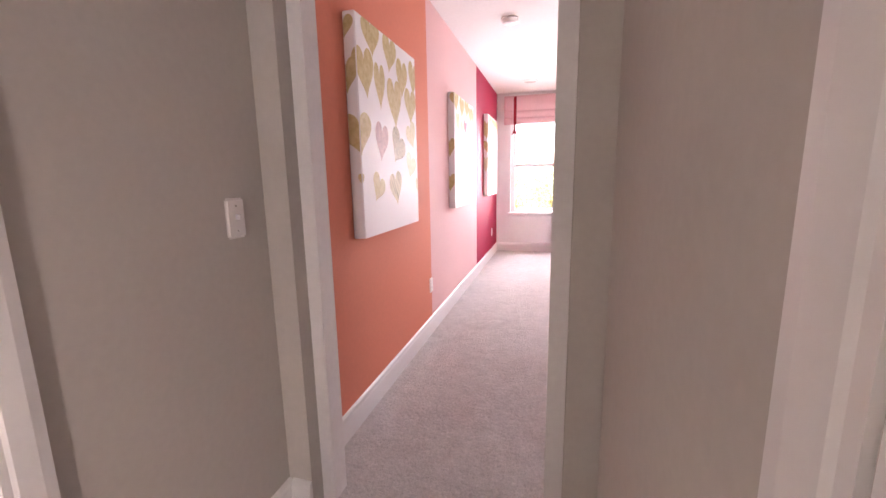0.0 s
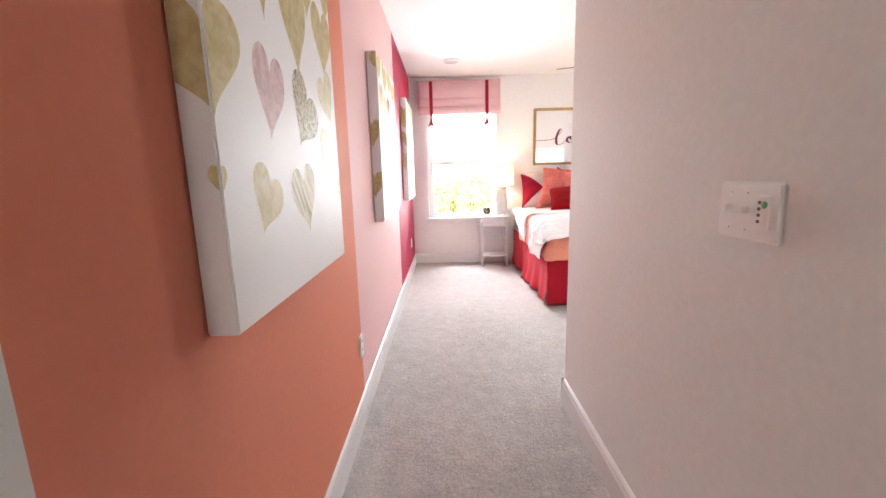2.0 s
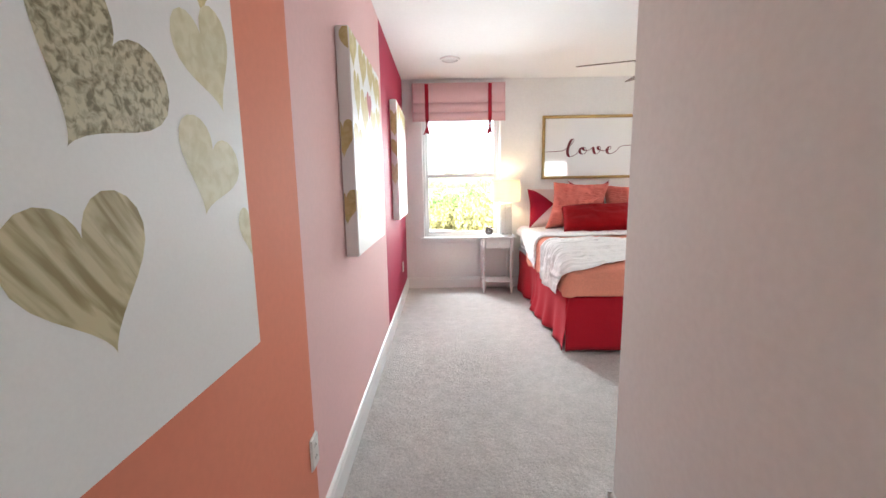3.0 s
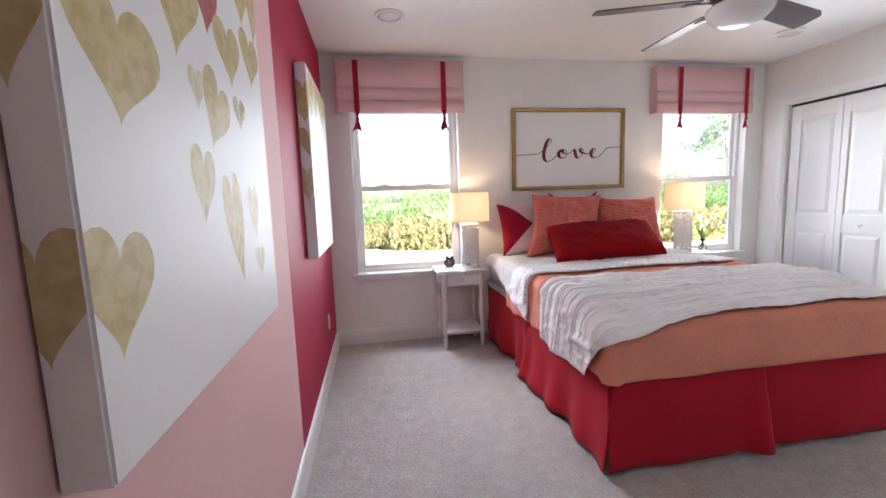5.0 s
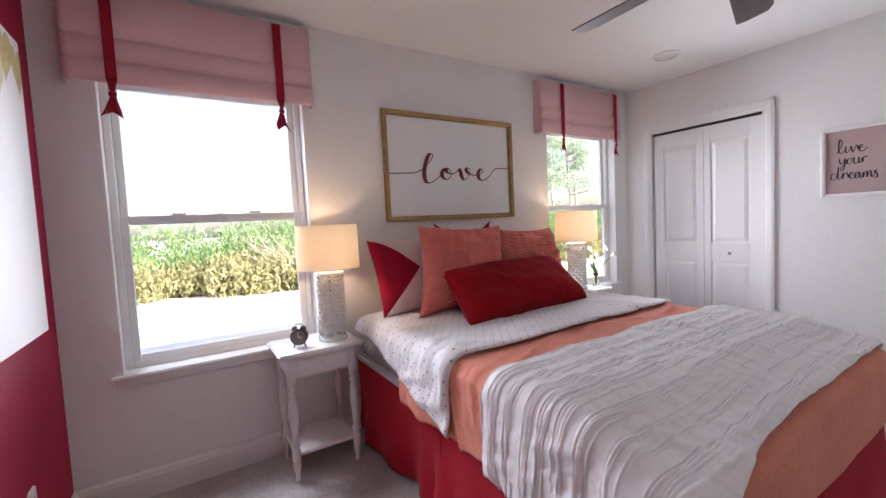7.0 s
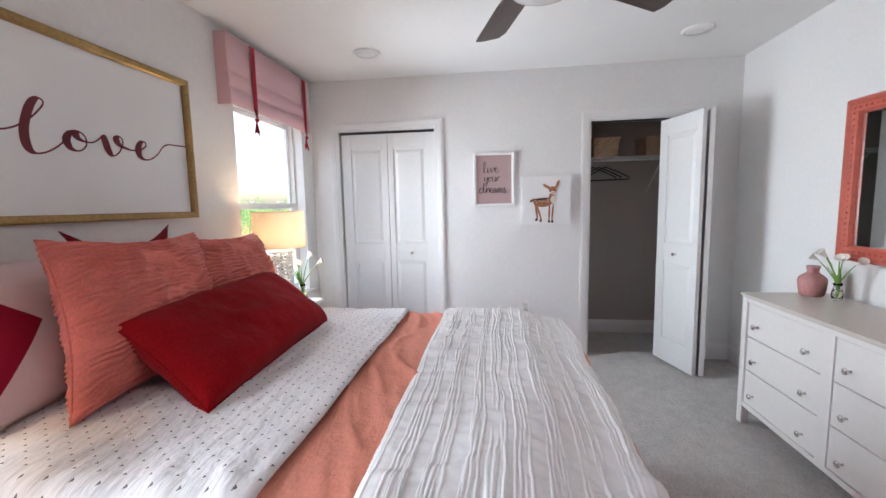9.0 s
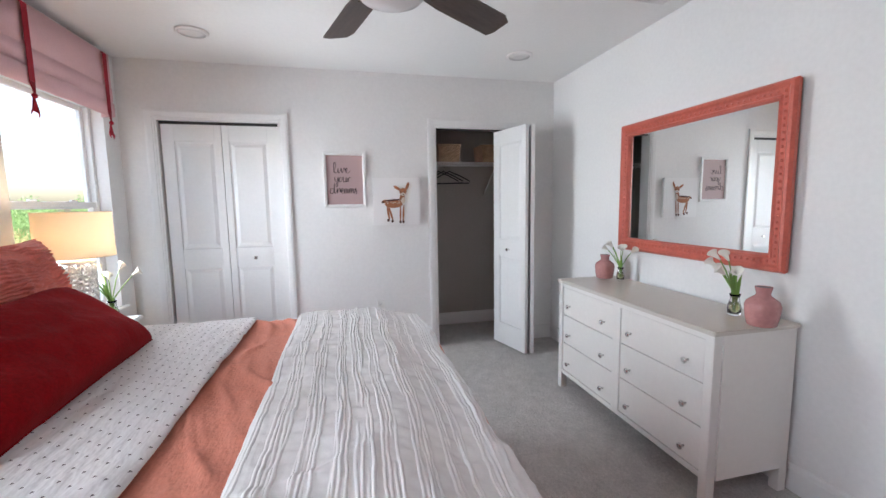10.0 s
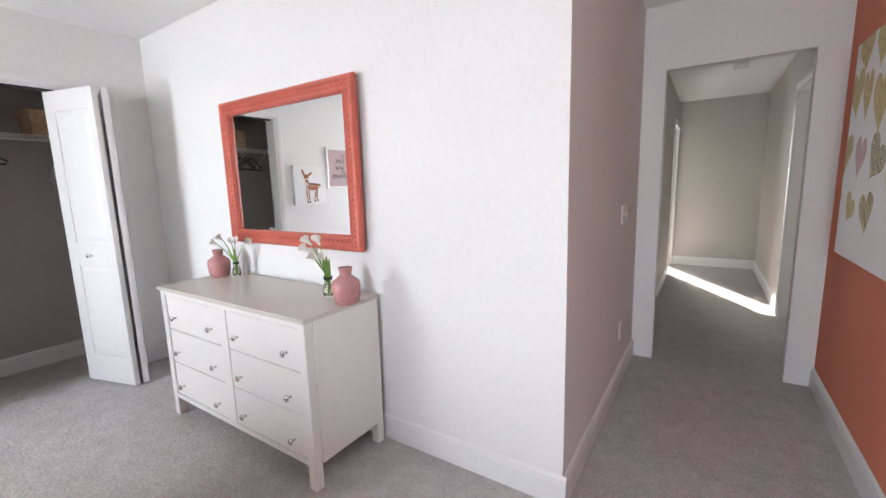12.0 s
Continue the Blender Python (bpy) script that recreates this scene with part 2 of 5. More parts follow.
tr = node(SHADE, "ShaderNodeBsdfTranslucent", Color=(0.80, 0.73, 0.62, 1))
ms = node(SHADE, "ShaderNodeMixShader", Fac=0.42)
link(SHADE, shader(SHADE).outputs[0], ms.inputs[1])
link(SHADE, tr.outputs[0], ms.inputs[2])
link(SHADE, ms.outputs[0], SHADE.node_tree.nodes["Material Output"].inputs["Surface"])
relief(SHADE, coords(SHADE), 400, 0.3, 0.001)
CERAMIC = mat("white glazed ceramic", (0.74, 0.725, 0.70), 0.22)
ROSE_GLAZE = mat("dusty rose glaze", (0.50, 0.235, 0.225), 0.16)
mottle(ROSE_GLAZE, (0.50, 0.235, 0.225), 0.10, 10, 60)
MIRROR_FRAME = mat("coral painted frame", (0.56, 0.125, 0.085), 0.45)
mf = mottle(MIRROR_FRAME, (0.56, 0.125, 0.085), 0.14, 9, 70)
relief(MIRROR_FRAME, mf, 60, 0.25, 0.003)
MIRROR = mat("silvered mirror", (0.86, 0.87, 0.86), 0.01, 1.0)
BASKET = mat("woven tan basket", (0.42, 0.29, 0.18), 0.8)
relief(BASKET, mottle(BASKET, (0.42, 0.29, 0.18), 0.25, 14, 120), 140, 0.8, 0.006)
WIRE = mat("white coated wire", (0.70, 0.69, 0.67), 0.4)
STEM = mat("green flower stem", (0.17, 0.32, 0.06), 0.5)
PETAL = mat("white flower petal", (0.80, 0.77, 0.70), 0.5)
VENT_SHADE = mat("dark vent shade", (0.05, 0.05, 0.05), 0.8)
FUR = mat("orange brown watercolour", (0.38, 0.15, 0.07), 0.7)
mottle(FUR, (0.38, 0.15, 0.07), 0.25, 30, 150)
FUR_DARK = mat("dark brown watercolour", (0.08, 0.035, 0.025), 0.7)
CREAM = mat("cream watercolour", (0.78, 0.68, 0.58), 0.7)
GROUND = mat("pale concrete and sand", (0.70, 0.68, 0.64), 0.95)
mottle(GROUND, (0.70, 0.68, 0.64), 0.10, 0.4, 9)
DRY_TWIG = mat("pale dry twigs", (0.46, 0.38, 0.30), 0.9)
BARK = mat("grey bark", (0.42, 0.38, 0.33), 0.9)
relief(BARK, mottle(BARK, (0.42, 0.38, 0.33), 0.3, 4, 30), 20, 0.6, 0.02)


def leafy(name, color):
    m = mat(name, color, 0.6)
    info = m.node_tree.nodes.new("ShaderNodeNewGeometry")
    ramp = m.node_tree.nodes.new("ShaderNodeValToRGB")
    ramp.color_ramp.elements[0].color = (color[0] * 0.72, color[1] * 0.78, color[2] * 0.7, 1)
    ramp.color_ramp.elements[1].color = (min(1, color[0] * 1.4), color[1] * 1.25, color[2] * 1.3, 1)
    link(m, info.outputs["Random Per Island"], ramp.inputs["Fac"])
    link(m, ramp.outputs["Color"], shader(m).inputs["Base Color"])
    # thin leaves let part of the sun through
    thin, both = m.node_tree.nodes.new("ShaderNodeBsdfTranslucent"), m.node_tree.nodes.new("ShaderNodeMixShader")
    both.inputs["Fac"].default_value = 0.42
    link(m, ramp.outputs["Color"], thin.inputs["Color"])
    link(m, shader(m).outputs["BSDF"], both.inputs[1])
    link(m, thin.outputs["BSDF"], both.inputs[2])
    link(m, both.outputs["Shader"], m.node_tree.nodes["Material Output"].inputs["Surface"])
    return m


LEAF = leafy("bush leaves", (0.20, 0.33, 0.13))
NEEDLES = leafy("pale pine needles", (0.33, 0.43, 0.32))
DRY_LEAF = leafy("dry palmetto leaves", (0.34, 0.345, 0.17))
GLASS = mat("clear glass", (1, 1, 1), 0.0)
shader(GLASS).inputs["Transmission Weight"].default_value = 1.0
shader(GLASS).inputs["IOR"].default_value = 1.45
PANE = mat("window pane glass", (1, 1, 1), 0.0)
shader(PANE).inputs["Transmission Weight"].default_value = 1.0
shader(PANE).inputs["IOR"].default_value = 1.02
PICTURE_GLASS = mat("picture glass", (1, 1, 1), 0.02)
shader(PICTURE_GLASS).inputs["Transmission Weight"].default_value = 1.0
shader(PICTURE_GLASS).inputs["IOR"].default_value = 1.3
WATER = mat("vase water", (0.75, 0.85, 0.45), 0.02)
shader(WATER).inputs["Transmission Weight"].default_value = 0.9

# ---- building helpers ----
def box(bm, x0, x1, y0, y1, z0, z1, bevel=0.0, seg=1, m=None, mi=0):
    r = bmesh.ops.create_cube(bm, size=1)
    vs = r["verts"]
    for v in vs:
        v.co = Vector((x0 + (v.co.x + 0.5) * (x1 - x0), y0 + (v.co.y + 0.5) * (y1 - y0), z0 + (v.co.z + 0.5) * (z1 - z0)))
    faces = {f for v in vs for f in v.link_faces}
    for f in faces:
        f.material_index = mi
    if bevel:
        edges = list({e for v in vs for e in v.link_edges})
        out = bmesh.ops.bevel(bm, geom=edges, offset=bevel, segments=seg, affect="EDGES", clamp_overlap=True)
        vs = list({v for f in out["faces"] for v in f.verts} | {v for v in vs if v.is_valid})
    if m is not None:
        bmesh.ops.transform(bm, matrix=m, verts=[v for v in vs if v.is_valid])
    return vs


def lathe(bm, profile, n=24, m=None):
    """A turned solid from (radius, height) pairs."""
    rings = []
    for r, z in profile:
        rings.append([bm.verts.new((r * math.cos(2 * math.pi * i / n), r * math.sin(2 * math.pi * i / n), z)) for i in range(n)])
    for a, b in zip(rings, rings[1:]):
        for i in range(n):
            f = bm.faces.new((a[i], a[(i + 1) % n], b[(i + 1) % n], b[i]))
            f.smooth = True
    bm.faces.new(list(reversed(rings[0])))
    bm.faces.new(rings[-1])
    if m is not None:
        bmesh.ops.transform(bm, matrix=m, verts=[v for r in rings for v in r])
    return rings


def tube(bm, points, radius, n=8, closed=False):
    """A round bar along points; radius may be a list."""
    pts = [Vector(p) for p in points]
    rad = radius if isinstance(radius, (list, tuple)) else [radius] * len(pts)
    rings = []
    for i, p in enumerate(pts):
        a = pts[i - 1] if i or closed else p
        b = pts[(i + 1) % len(pts)] if i < len(pts) - 1 or closed else p
        d = (b - a).normalized()
        s = d.cross(Vector((0, 0, 1)))
        if s.length < 0.05:
            s = d.cross(Vector((1, 0, 0)))
        s.normalize()
        u = s.cross(d)
        rings.append([bm.verts.new(p + rad[i] * (s * math.cos(2 * math.pi * k / n) + u * math.sin(2 * math.pi * k / n))) for k in range(n)])
    pairs = list(zip(rings, rings[1:])) + ([(rings[-1], rings[0])] if closed else [])
    for a, b in pairs:
        for k in range(n):
            f = bm.faces.new((a[k], a[(k + 1) % n], b[(k + 1) % n], b[k]))
            f.smooth = True
    if not closed:
        bm.faces.new(list(reversed(rings[0])))
        bm.faces.new(rings[-1])


def mesh_of(name, bm, material, smooth=False):
    bmesh.ops.recalc_face_normals(bm, faces=bm.faces)
    me = bpy.data.meshes.new(name)
    bm.to_mesh(me)
    bm.free()
    for k in material if isinstance(material, (list, tuple)) else [material]:
        me.materials.append(k)
    if smooth:
        for p in me.polygons:
            p.use_smooth = True
    return me


def thing(name, label, category, at=(0, 0, 0), group="", kind="", rz=0.0):
    ob = new(name)
    ob.empty_display_size = 0.1
    ob.matrix_world = pose(*at, 0, 0, rz)
    return tagged(ob, label, category, group, kind)


def part(name, bm, material, parent, label="", smooth=False, at=None):
    """One mesh object under a thing or a part, in the parent's own axes."""
    ob = new(name, mesh_of(name, bm, material, smooth))
    ob.parent = parent
    if at is not None:
        ob.matrix_local = at
    if label:
        tagged(ob, label)
    return ob


def solid(name, bm, material, label="", category="", group="", kind="", smooth=False):
    return tagged(new(name, mesh_of(name, bm, material, smooth)), label, category, group, kind)


def wall_boxes(bm, along, c0, c1, u0, u1, z0, z1, holes=(), mi=0):
    """A wall along x or y with rectangular holes (u0, u1, z0, z1)."""
    cuts = sorted({u0, u1, *[h[0] for h in holes], *[h[1] for h in holes]})
    for a, b in zip(cuts, cuts[1:]):
        gaps = sorted([(h[2], h[3]) for h in holes if h[0] <= a and h[1] >= b])
        z = z0
        for g0, g1 in gaps + [(z1, z1)]:
            if g0 - z > 1e-4:
                if along == "x":
                    box(bm, a, b, c0, c1, z, g0, mi=mi)
                else:
                    box(bm, c0, c1, a, b, z, g0, mi=mi)
            z = g1


# ---- the place: main dimensions ----
XL, XR, XH = 0.0, 4.235, 1.04        # accent wall, closet wall, passage wall
YW, YD = 9.015, 5.445                # window wall, dresser wall
YR, YM, YH = 3.71, 3.625, 3.56         # doorway wall: room side, paint change, hall side
H = 2.44
W1, W2 = (0.218, 1.135), (3.125, 4.042)
WZ0, WZ1 = 0.62, 2.06
DX0, DX1, DZ = 0.142, 0.899, 2.03     # plain plastered doorway

# floor and ceiling
bm = bmesh.new()
box(bm, -1.3, 5.2, -1.5, 9.15, -0.12, 0.0)
solid("floor", bm, CARPET, "grey cut pile carpet over the whole floor", "floor", kind="structure")
bm = bmesh.new()
box(bm, -1.3, 5.2, -1.5, 9.15, H, H + 0.15)
solid("ceiling", bm, CEILING_WHITE, "white finely textured ceiling", "ceiling", kind="structure")

# accent wall in three paint colours
bm = bmesh.new()
for i, (a, b) in enumerate(((YR, 5.375), (5.375, 7.278), (7.278, YW))):
    box(bm, XL - 0.12, XL, a, b, 0, H, mi=i)
solid("wall_west", bm, [CORAL_WALL, PINK_WALL, CRIMSON_WALL], "accent wall painted in coral, pale pink and crimson sections", "wall", kind="structure")
bm = bmesh.new()
wall_boxes(bm, "x", YW, YW + 0.135, -0.12, 5.2, 0, H, [(*W1, WZ0, WZ1), (*W2, WZ0, WZ1)])
solid("wall_north", bm, WHITE_WALL, "white painted wall with two window openings", "wall", kind="structure")
C1, C2, CZ = (7.885, 8.775), (5.70, 6.595), 2.01
bm = bmesh.new()
wall_boxes(bm, "y", XR, XR + 0.115, YD, YW, 0, H, [(*C1, 0, CZ), (*C2, 0, CZ)])
solid("wall_east", bm, WHITE_WALL, "white painted wall with two closet openings", "wall", kind="structure")
bm = bmesh.new()
box(bm, XH + 0.12, 5.1, YD - 0.12, YD, 0, H)
solid("wall_south", bm, WHITE_WALL, "white painted wall behind the dresser", "wall", kind="structure")
bm = bmesh.new()
box(bm, XH, XH + 0.12, YR, YD, 0, H)
solid("wall_passage", bm, WHITE_WALL, "white painted wall of the entry passage", "wall", kind="structure")
# doorway wall: room half white, hall half greige
bm = bmesh.new()
wall_boxes(bm, "x", YM, YR, -0.12, 1.17, 0, H, [(DX0, DX1, 0, DZ)])
solid("wall_doorway_room", bm, WHITE_WALL, "white painted wall round the doorway", "wall", kind="structure")
bm = bmesh.new()
wall_boxes(bm, "x", YH, YM, -0.12, 1.17, 0, H, [(DX0 - 0.050, DX1 + 0.054, 0, DZ + 0.02)])
solid("wall_doorway_hall", bm, HALL_WALL, "greige painted hall wall round the doorway", "wall", kind="structure")
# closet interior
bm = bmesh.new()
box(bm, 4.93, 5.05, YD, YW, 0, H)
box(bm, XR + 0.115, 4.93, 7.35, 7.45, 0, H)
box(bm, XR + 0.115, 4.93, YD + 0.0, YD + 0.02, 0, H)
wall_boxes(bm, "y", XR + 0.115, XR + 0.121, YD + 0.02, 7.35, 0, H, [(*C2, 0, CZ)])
solid("wall_closet", bm, CLOSET_WALL, "greige walls inside the closet, darkened in colour for shade", "wall", kind="structure")

# hall walls
HD = (2.12, 2.828)                   # door in the hall's west wall
bm = bmesh.new()
wall_boxes(bm, "y", -0.12, 0.0, -0.3, YH, 0, H, [(*HD, 0, 2.04)])
solid("wall_hall_west", bm, HALL_WALL, "greige hall side wall with a doorway", "wall", kind="structure")
bm = bmesh.new()
box(bm, -0.12, 1.17, -0.42, -0.3, 0, H)
solid("wall_hall_end", bm, HALL_WALL, "greige wall closing the end of the hall", "wall", kind="structure")
bm = bmesh.new()
wall_boxes(bm, "y", 1.05, 1.17, -0.3, YH, 0, H, [(-0.2, 0.50, 0, 2.05)])
solid("wall_hall_east", bm, HALL_WALL, "greige hall side wall with an open doorway", "wall", kind="structure")
# unseen outer walls added to close the house, with holes that light the hall
bm = bmesh.new()
wall_boxes(bm, "x", -1.5, -1.38, -1.3, 5.2, 0, H, [(-1.0, -0.3, 0.5, 2.1), (1.25, 2.3, 0.45, 2.1)])
box(bm, -1.3, -1.18, -1.38, 3.6, 0, H)
box(bm, -1.18, -0.12, 3.6, 3.72, 0, H)
box(bm, 5.08, 5.2, -1.38, 9.15, 0, H)
solid("wall_outer", bm, HALL_WALL, "unseen outer walls added to close the house", "wall", kind="structure")


# ---- baseboards and casings ----
def baseboard(x0, y0, x1, y1, nx, ny):
    """A moulded board from (x0, y0) to (x1, y1) standing out along (nx, ny)."""
    bm = bmesh.new()
    prof = [(0.0, 0.0), (0.016, 0.0), (0.016, 0.098), (0.013, 0.106), (0.012, 0.118), (0.006, 0.127), (0.0, 0.13)]
    a = [bm.verts.new((x0 + nx * d, y0 + ny * d, z)) for d, z in prof]
    b = [bm.verts.new((x1 + nx * d, y1 + ny * d, z)) for d, z in prof]
    for i in range(len(prof) - 1):
        bm.faces.new((a[i], a[i + 1], b[i + 1], b[i]))
    bm.faces.new(a)
    bm.faces.new(b)
    solid("baseboard", bm, TRIM, "white moulded wooden baseboard along the wall", "baseboard", kind="structure")


baseboard(XL, YR, XL, YW, 1, 0)
baseboard(XL + 0.016, YW, XR, YW, 0, -1)
baseboard(XR, C1[1] + 0.067, XR, YW - 0.016, -1, 0)
baseboard(XR, C2[1] + 0.067, XR, C1[0] - 0.067, -1, 0)
baseboard(XR, YD, XR, C2[0] - 0.067, -1, 0)
baseboard(XH - 0.016, YD, XR - 0.016, YD, 0, 1)
baseboard(XH, YR, XH, YD, -1, 0)
baseboard(4.93, YD + 0.02, 4.93, 7.35, -1, 0)
baseboard(0.0, -0.3, 0.0, HD[0] - 0.075, 1, 0)
baseboard(0.0, HD[1] + 0.075, 0.0, YH, 1, 0)
baseboard(0.016, -0.3, 1.034, -0.3, 0, 1)
baseboard(1.05, 0.58, 1.05, 1.915, -1, 0)
baseboard(1.05, 2.725, 1.05, YH, -1, 0)
baseboard(0.016, YH, DX0 - 0.050, YH, 0, -1)
baseboard(DX1 + 0.054, YH, 1.034, YH, 0, -1)


def casing(name, m, w, h, width=0.062, depth=0.018, label=""):
    """Three mitred boards round an opening w wide and h high; local x along the wall, -y out of it."""
    bm = bmesh.new()
    steps = [(0.0, depth * 0.55), (width * 0.18, depth * 0.55), (width * 0.26, depth * 0.8), (width * 0.72, depth), (width, depth * 0.85), (width, 0.0)]
    loops = []
    for o, d in steps:
        loops.append([bm.verts.new(p) for p in ((-o, -d, 0), (-o, -d, h + o), (w + o, -d, h + o), (w + o, -d, 0))])
    inner = [bm.verts.new(p) for p in ((0, 0, 0), (0, 0, h), (w, 0, h), (w, 0, 0))]
    loops.insert(0, inner)
    for a, b in zip(loops, loops[1:]):
        for i in range(3):
            bm.faces.new((a[i], a[i + 1], b[i + 1], b[i]))
    bm.faces.new([l[0] for l in loops])
    bm.faces.new([l[3] for l in loops])
    bmesh.ops.transform(bm, matrix=m, verts=bm.verts)
    return solid(name, bm, TRIM, label or "white moulded door casing", "trim", kind="structure")


# hall door casings
casing("trim_hall_door", pose(0.0, HD[0], 0, 0, 0, 90), HD[1] - HD[0], 2.04, 0.072, 0.02)
casing("trim_hall_closet", pose(1.05, 2.65, 0, 0, 0, -90), 0.66, 2.04, 0.07, 0.012)
casing("trim_side_room", pose(1.05, 0.50, 0, 0, 0, -90), 0.70, 2.05, 0.07)
bm = bmesh.new()
for a, b in ((HD[0] - 0.001, HD[0] + 0.014), (HD[1] - 0.014, HD[1] + 0.001)):
    box(bm, -0.122, 0.002, a, b, 0, 2.04)
box(bm, -0.122, 0.002, HD[0], HD[1], 2.026, 2.041)
solid("trim_hall_jamb", bm, TRIM, "white jamb lining of the hall doorway", "trim", kind="structure")
for (a, b), nm in ((C1, "trim_closet_closed"), (C2, "trim_closet_open")):
    casing(nm, pose(XR, b, 0, 0, 0, -90), b - a, CZ, 0.065, 0.018, "white moulded casing round the closet opening")
    bm = bmesh.new()
    box(bm, XR - 0.002, XR + 0.117, a - 0.001, a + 0.012, 0, CZ)
    box(bm, XR - 0.002, XR + 0.117, b - 0.012, b + 0.001, 0, CZ)
    box(bm, XR - 0.002, XR + 0.117, a + 0.012, b - 0.012, CZ - 0.012, CZ + 0.001)
    solid("trim_closet_jamb", bm, TRIM, "white closet jamb lining", "trim", kind="structure")


# ---- windows ----
def frame_boxes(bm, x0, x1, z0, z1, y0, y1, w, bevel=0.003):
    box(bm, x0, x0 + w, y0, y1, z0, z1, bevel)
    box(bm, x1 - w, x1, y0, y1, z0, z1, bevel)
    box(bm, x0 + w, x1 - w, y0, y1, z0, z0 + w, bevel)
    box(bm, x0 + w, x1 - w, y0, y1, z1 - w, z1, bevel)


def window(name, x0, x1):
    top = thing(name, "white vinyl single hung window with clear panes", "window", ((x0 + x1) / 2, YW, WZ0), kind="structure")
    w = x1 - x0
    h = WZ1 - WZ0
    bm = bmesh.new()
    frame_boxes(bm, -w / 2, w / 2, 0.0, h, 0.075, 0.135, 0.032)
    part("window_frame", bm, VINYL, top)
    mid = 0.735
    for nm, z0, z1, y0 in (("lower_sash", 0.032, mid + 0.022, 0.078), ("upper_sash", mid - 0.022, h - 0.032, 0.106)):
        bm = bmesh.new()
        frame_boxes(bm, -w / 2 + 0.032, w / 2 - 0.032, z0, z1, y0, y0 + 0.026, 0.034)
        sash = part(nm, bm, VINYL, top)
        bm = bmesh.new()
        box(bm, -w / 2 + 0.062, w / 2 - 0.062, y0 + 0.011, y0 + 0.015, z0 + 0.03, z1 - 0.03)
        pane = part("pane", bm, PANE, sash)
        pane.visible_shadow = False
    bm = bmesh.new()
    for k in (-0.18, 0.18):
        box(bm, k - 0.03, k + 0.03, 0.070, 0.09, mid + 0.022, mid + 0.034, 0.004)
    part("sash_lock", bm, VINYL, top)
    bm = bmesh.new()
    box(bm, -w / 2 - 0.045, w / 2 + 0.045, -0.042, 0.0, -0.022, 0.001, 0.006, 2)
    box(bm, -w / 2 + 0.001, w / 2 - 0.001, 0.0, 0.076, -0.022, 0.001)
    box(bm, -w / 2 - 0.03, w / 2 + 0.03, -0.014, 0.0, -0.062, -0.022, 0.004)
    part("window_sill", bm, TRIM, top)
    return top


window("window_1", *W1)
window("window_2", *W2)

# ---- outdoors ----
bm = bmesh.new()
box(bm, -300, 300, -300, 300, -0.6, -0.42)
solid("ground", bm, GROUND, "bright pale concrete and sandy ground outside", "ground", kind="structure")


def leaf_cloud(bm, rng, centre, radii, count, size):
    for _ in range(count):
        d = Vector((rng.gauss(0, 1), rng.gauss(0, 1), rng.gauss(0, 1))).normalized() * rng.uniform(0.45, 1.0)
        p = Vector(centre) + Vector((d.x * radii[0], d.y * radii[1], d.z * radii[2]))
        q = Euler((rng.uniform(0, 6), rng.uniform(0, 6), rng.uniform(0, 6))).to_matrix()
        s = size * rng.uniform(0.6, 1.4)
        vs = [bm.verts.new(p + q @ Vector(c)) for c in ((-s, 0, 0), (0, -s * 0.35, 0.1 * s), (s, 0, 0), (0, s * 0.35, 0.1 * s))]
        bm.faces.new(vs)


rng = random.Random(4)
bm = bmesh.new()
for i in range(240):
    x = rng.uniform(-9, 34)
    y = 20.2 - 0.25 * min(x, 8) + rng.uniform(0, 5)
    hgt = rng.uniform(0.5, 1.05) * (1.0 + 0.12 * (y - 20.2 + 0.25 * min(x, 8)))
    leaf_cloud(bm, rng, (x, y, -0.42 + hgt * 0.8), (rng.uniform(0.6, 1.4), 0.8, hgt * rng.uniform(0.7, 1.15)), 900, 0.07)
solid("bushes", bm, LEAF, "dense sunlit green bushes beyond the pale ground", "bushes", kind="stuff")
bm = bmesh.new()
for i in range(190):
    x = rng.uniform(-9, 34)
    leaf_cloud(bm, rng, (x, 19.3 - 0.25 * min(x, 8) + rng.uniform(0, 1.4), 0.0), (rng.uniform(0.4, 1.1), 0.5, rng.uniform(0.3, 0.95)), 520, 0.075)
solid("palmettos", bm, DRY_LEAF, "dry yellow green palmetto scrub at the wood's edge", "scrub", kind="stuff")


def pine(x, y, h, seed):
    g = random.Random(seed)
    t = thing("pine_tree", "tall thin pine tree with a sparse crown", "tree", (x, y, -0.42), group="pines beyond the bushes")
    bm = bmesh.new()
    pts = [(0.08 * math.sin(k), 0.08 * math.cos(k * 1.7), h * k / 6) for k in range(7)]
    tube(bm, pts, [0.16 * (1 - 0.13 * k) * h / 9 for k in range(7)], 8)
    for k in range(14):
        z = h * g.uniform(0.4, 0.97)
        a = g.uniform(0, 6.28)
        l = (1.1 - z / h) * h * 0.32 + 0.3
        tube(bm, [(0, 0, z), (0.6 * l * math.cos(a), 0.6 * l * math.sin(a), z + 0.1 * l), (l * math.cos(a), l * math.sin(a), z + 0.3 * l)], [0.05, 0.03, 0.012], 5)
    part("trunk", bm, BARK, t)
    bm = bmesh.new()
    for k in range(34):
        z = h * g.uniform(0.42, 1.0)
        a = g.uniform(0, 6.28)
        l = ((1.1 - z / h) * h * 0.32 + 0.3) * g.uniform(0.4, 1.05)
        leaf_cloud(bm, g, (l * math.cos(a), l * math.sin(a), z + 0.25 * l), (0.55, 0.55, 0.34), 190, 0.075)
    part("crown", bm, NEEDLES, t)


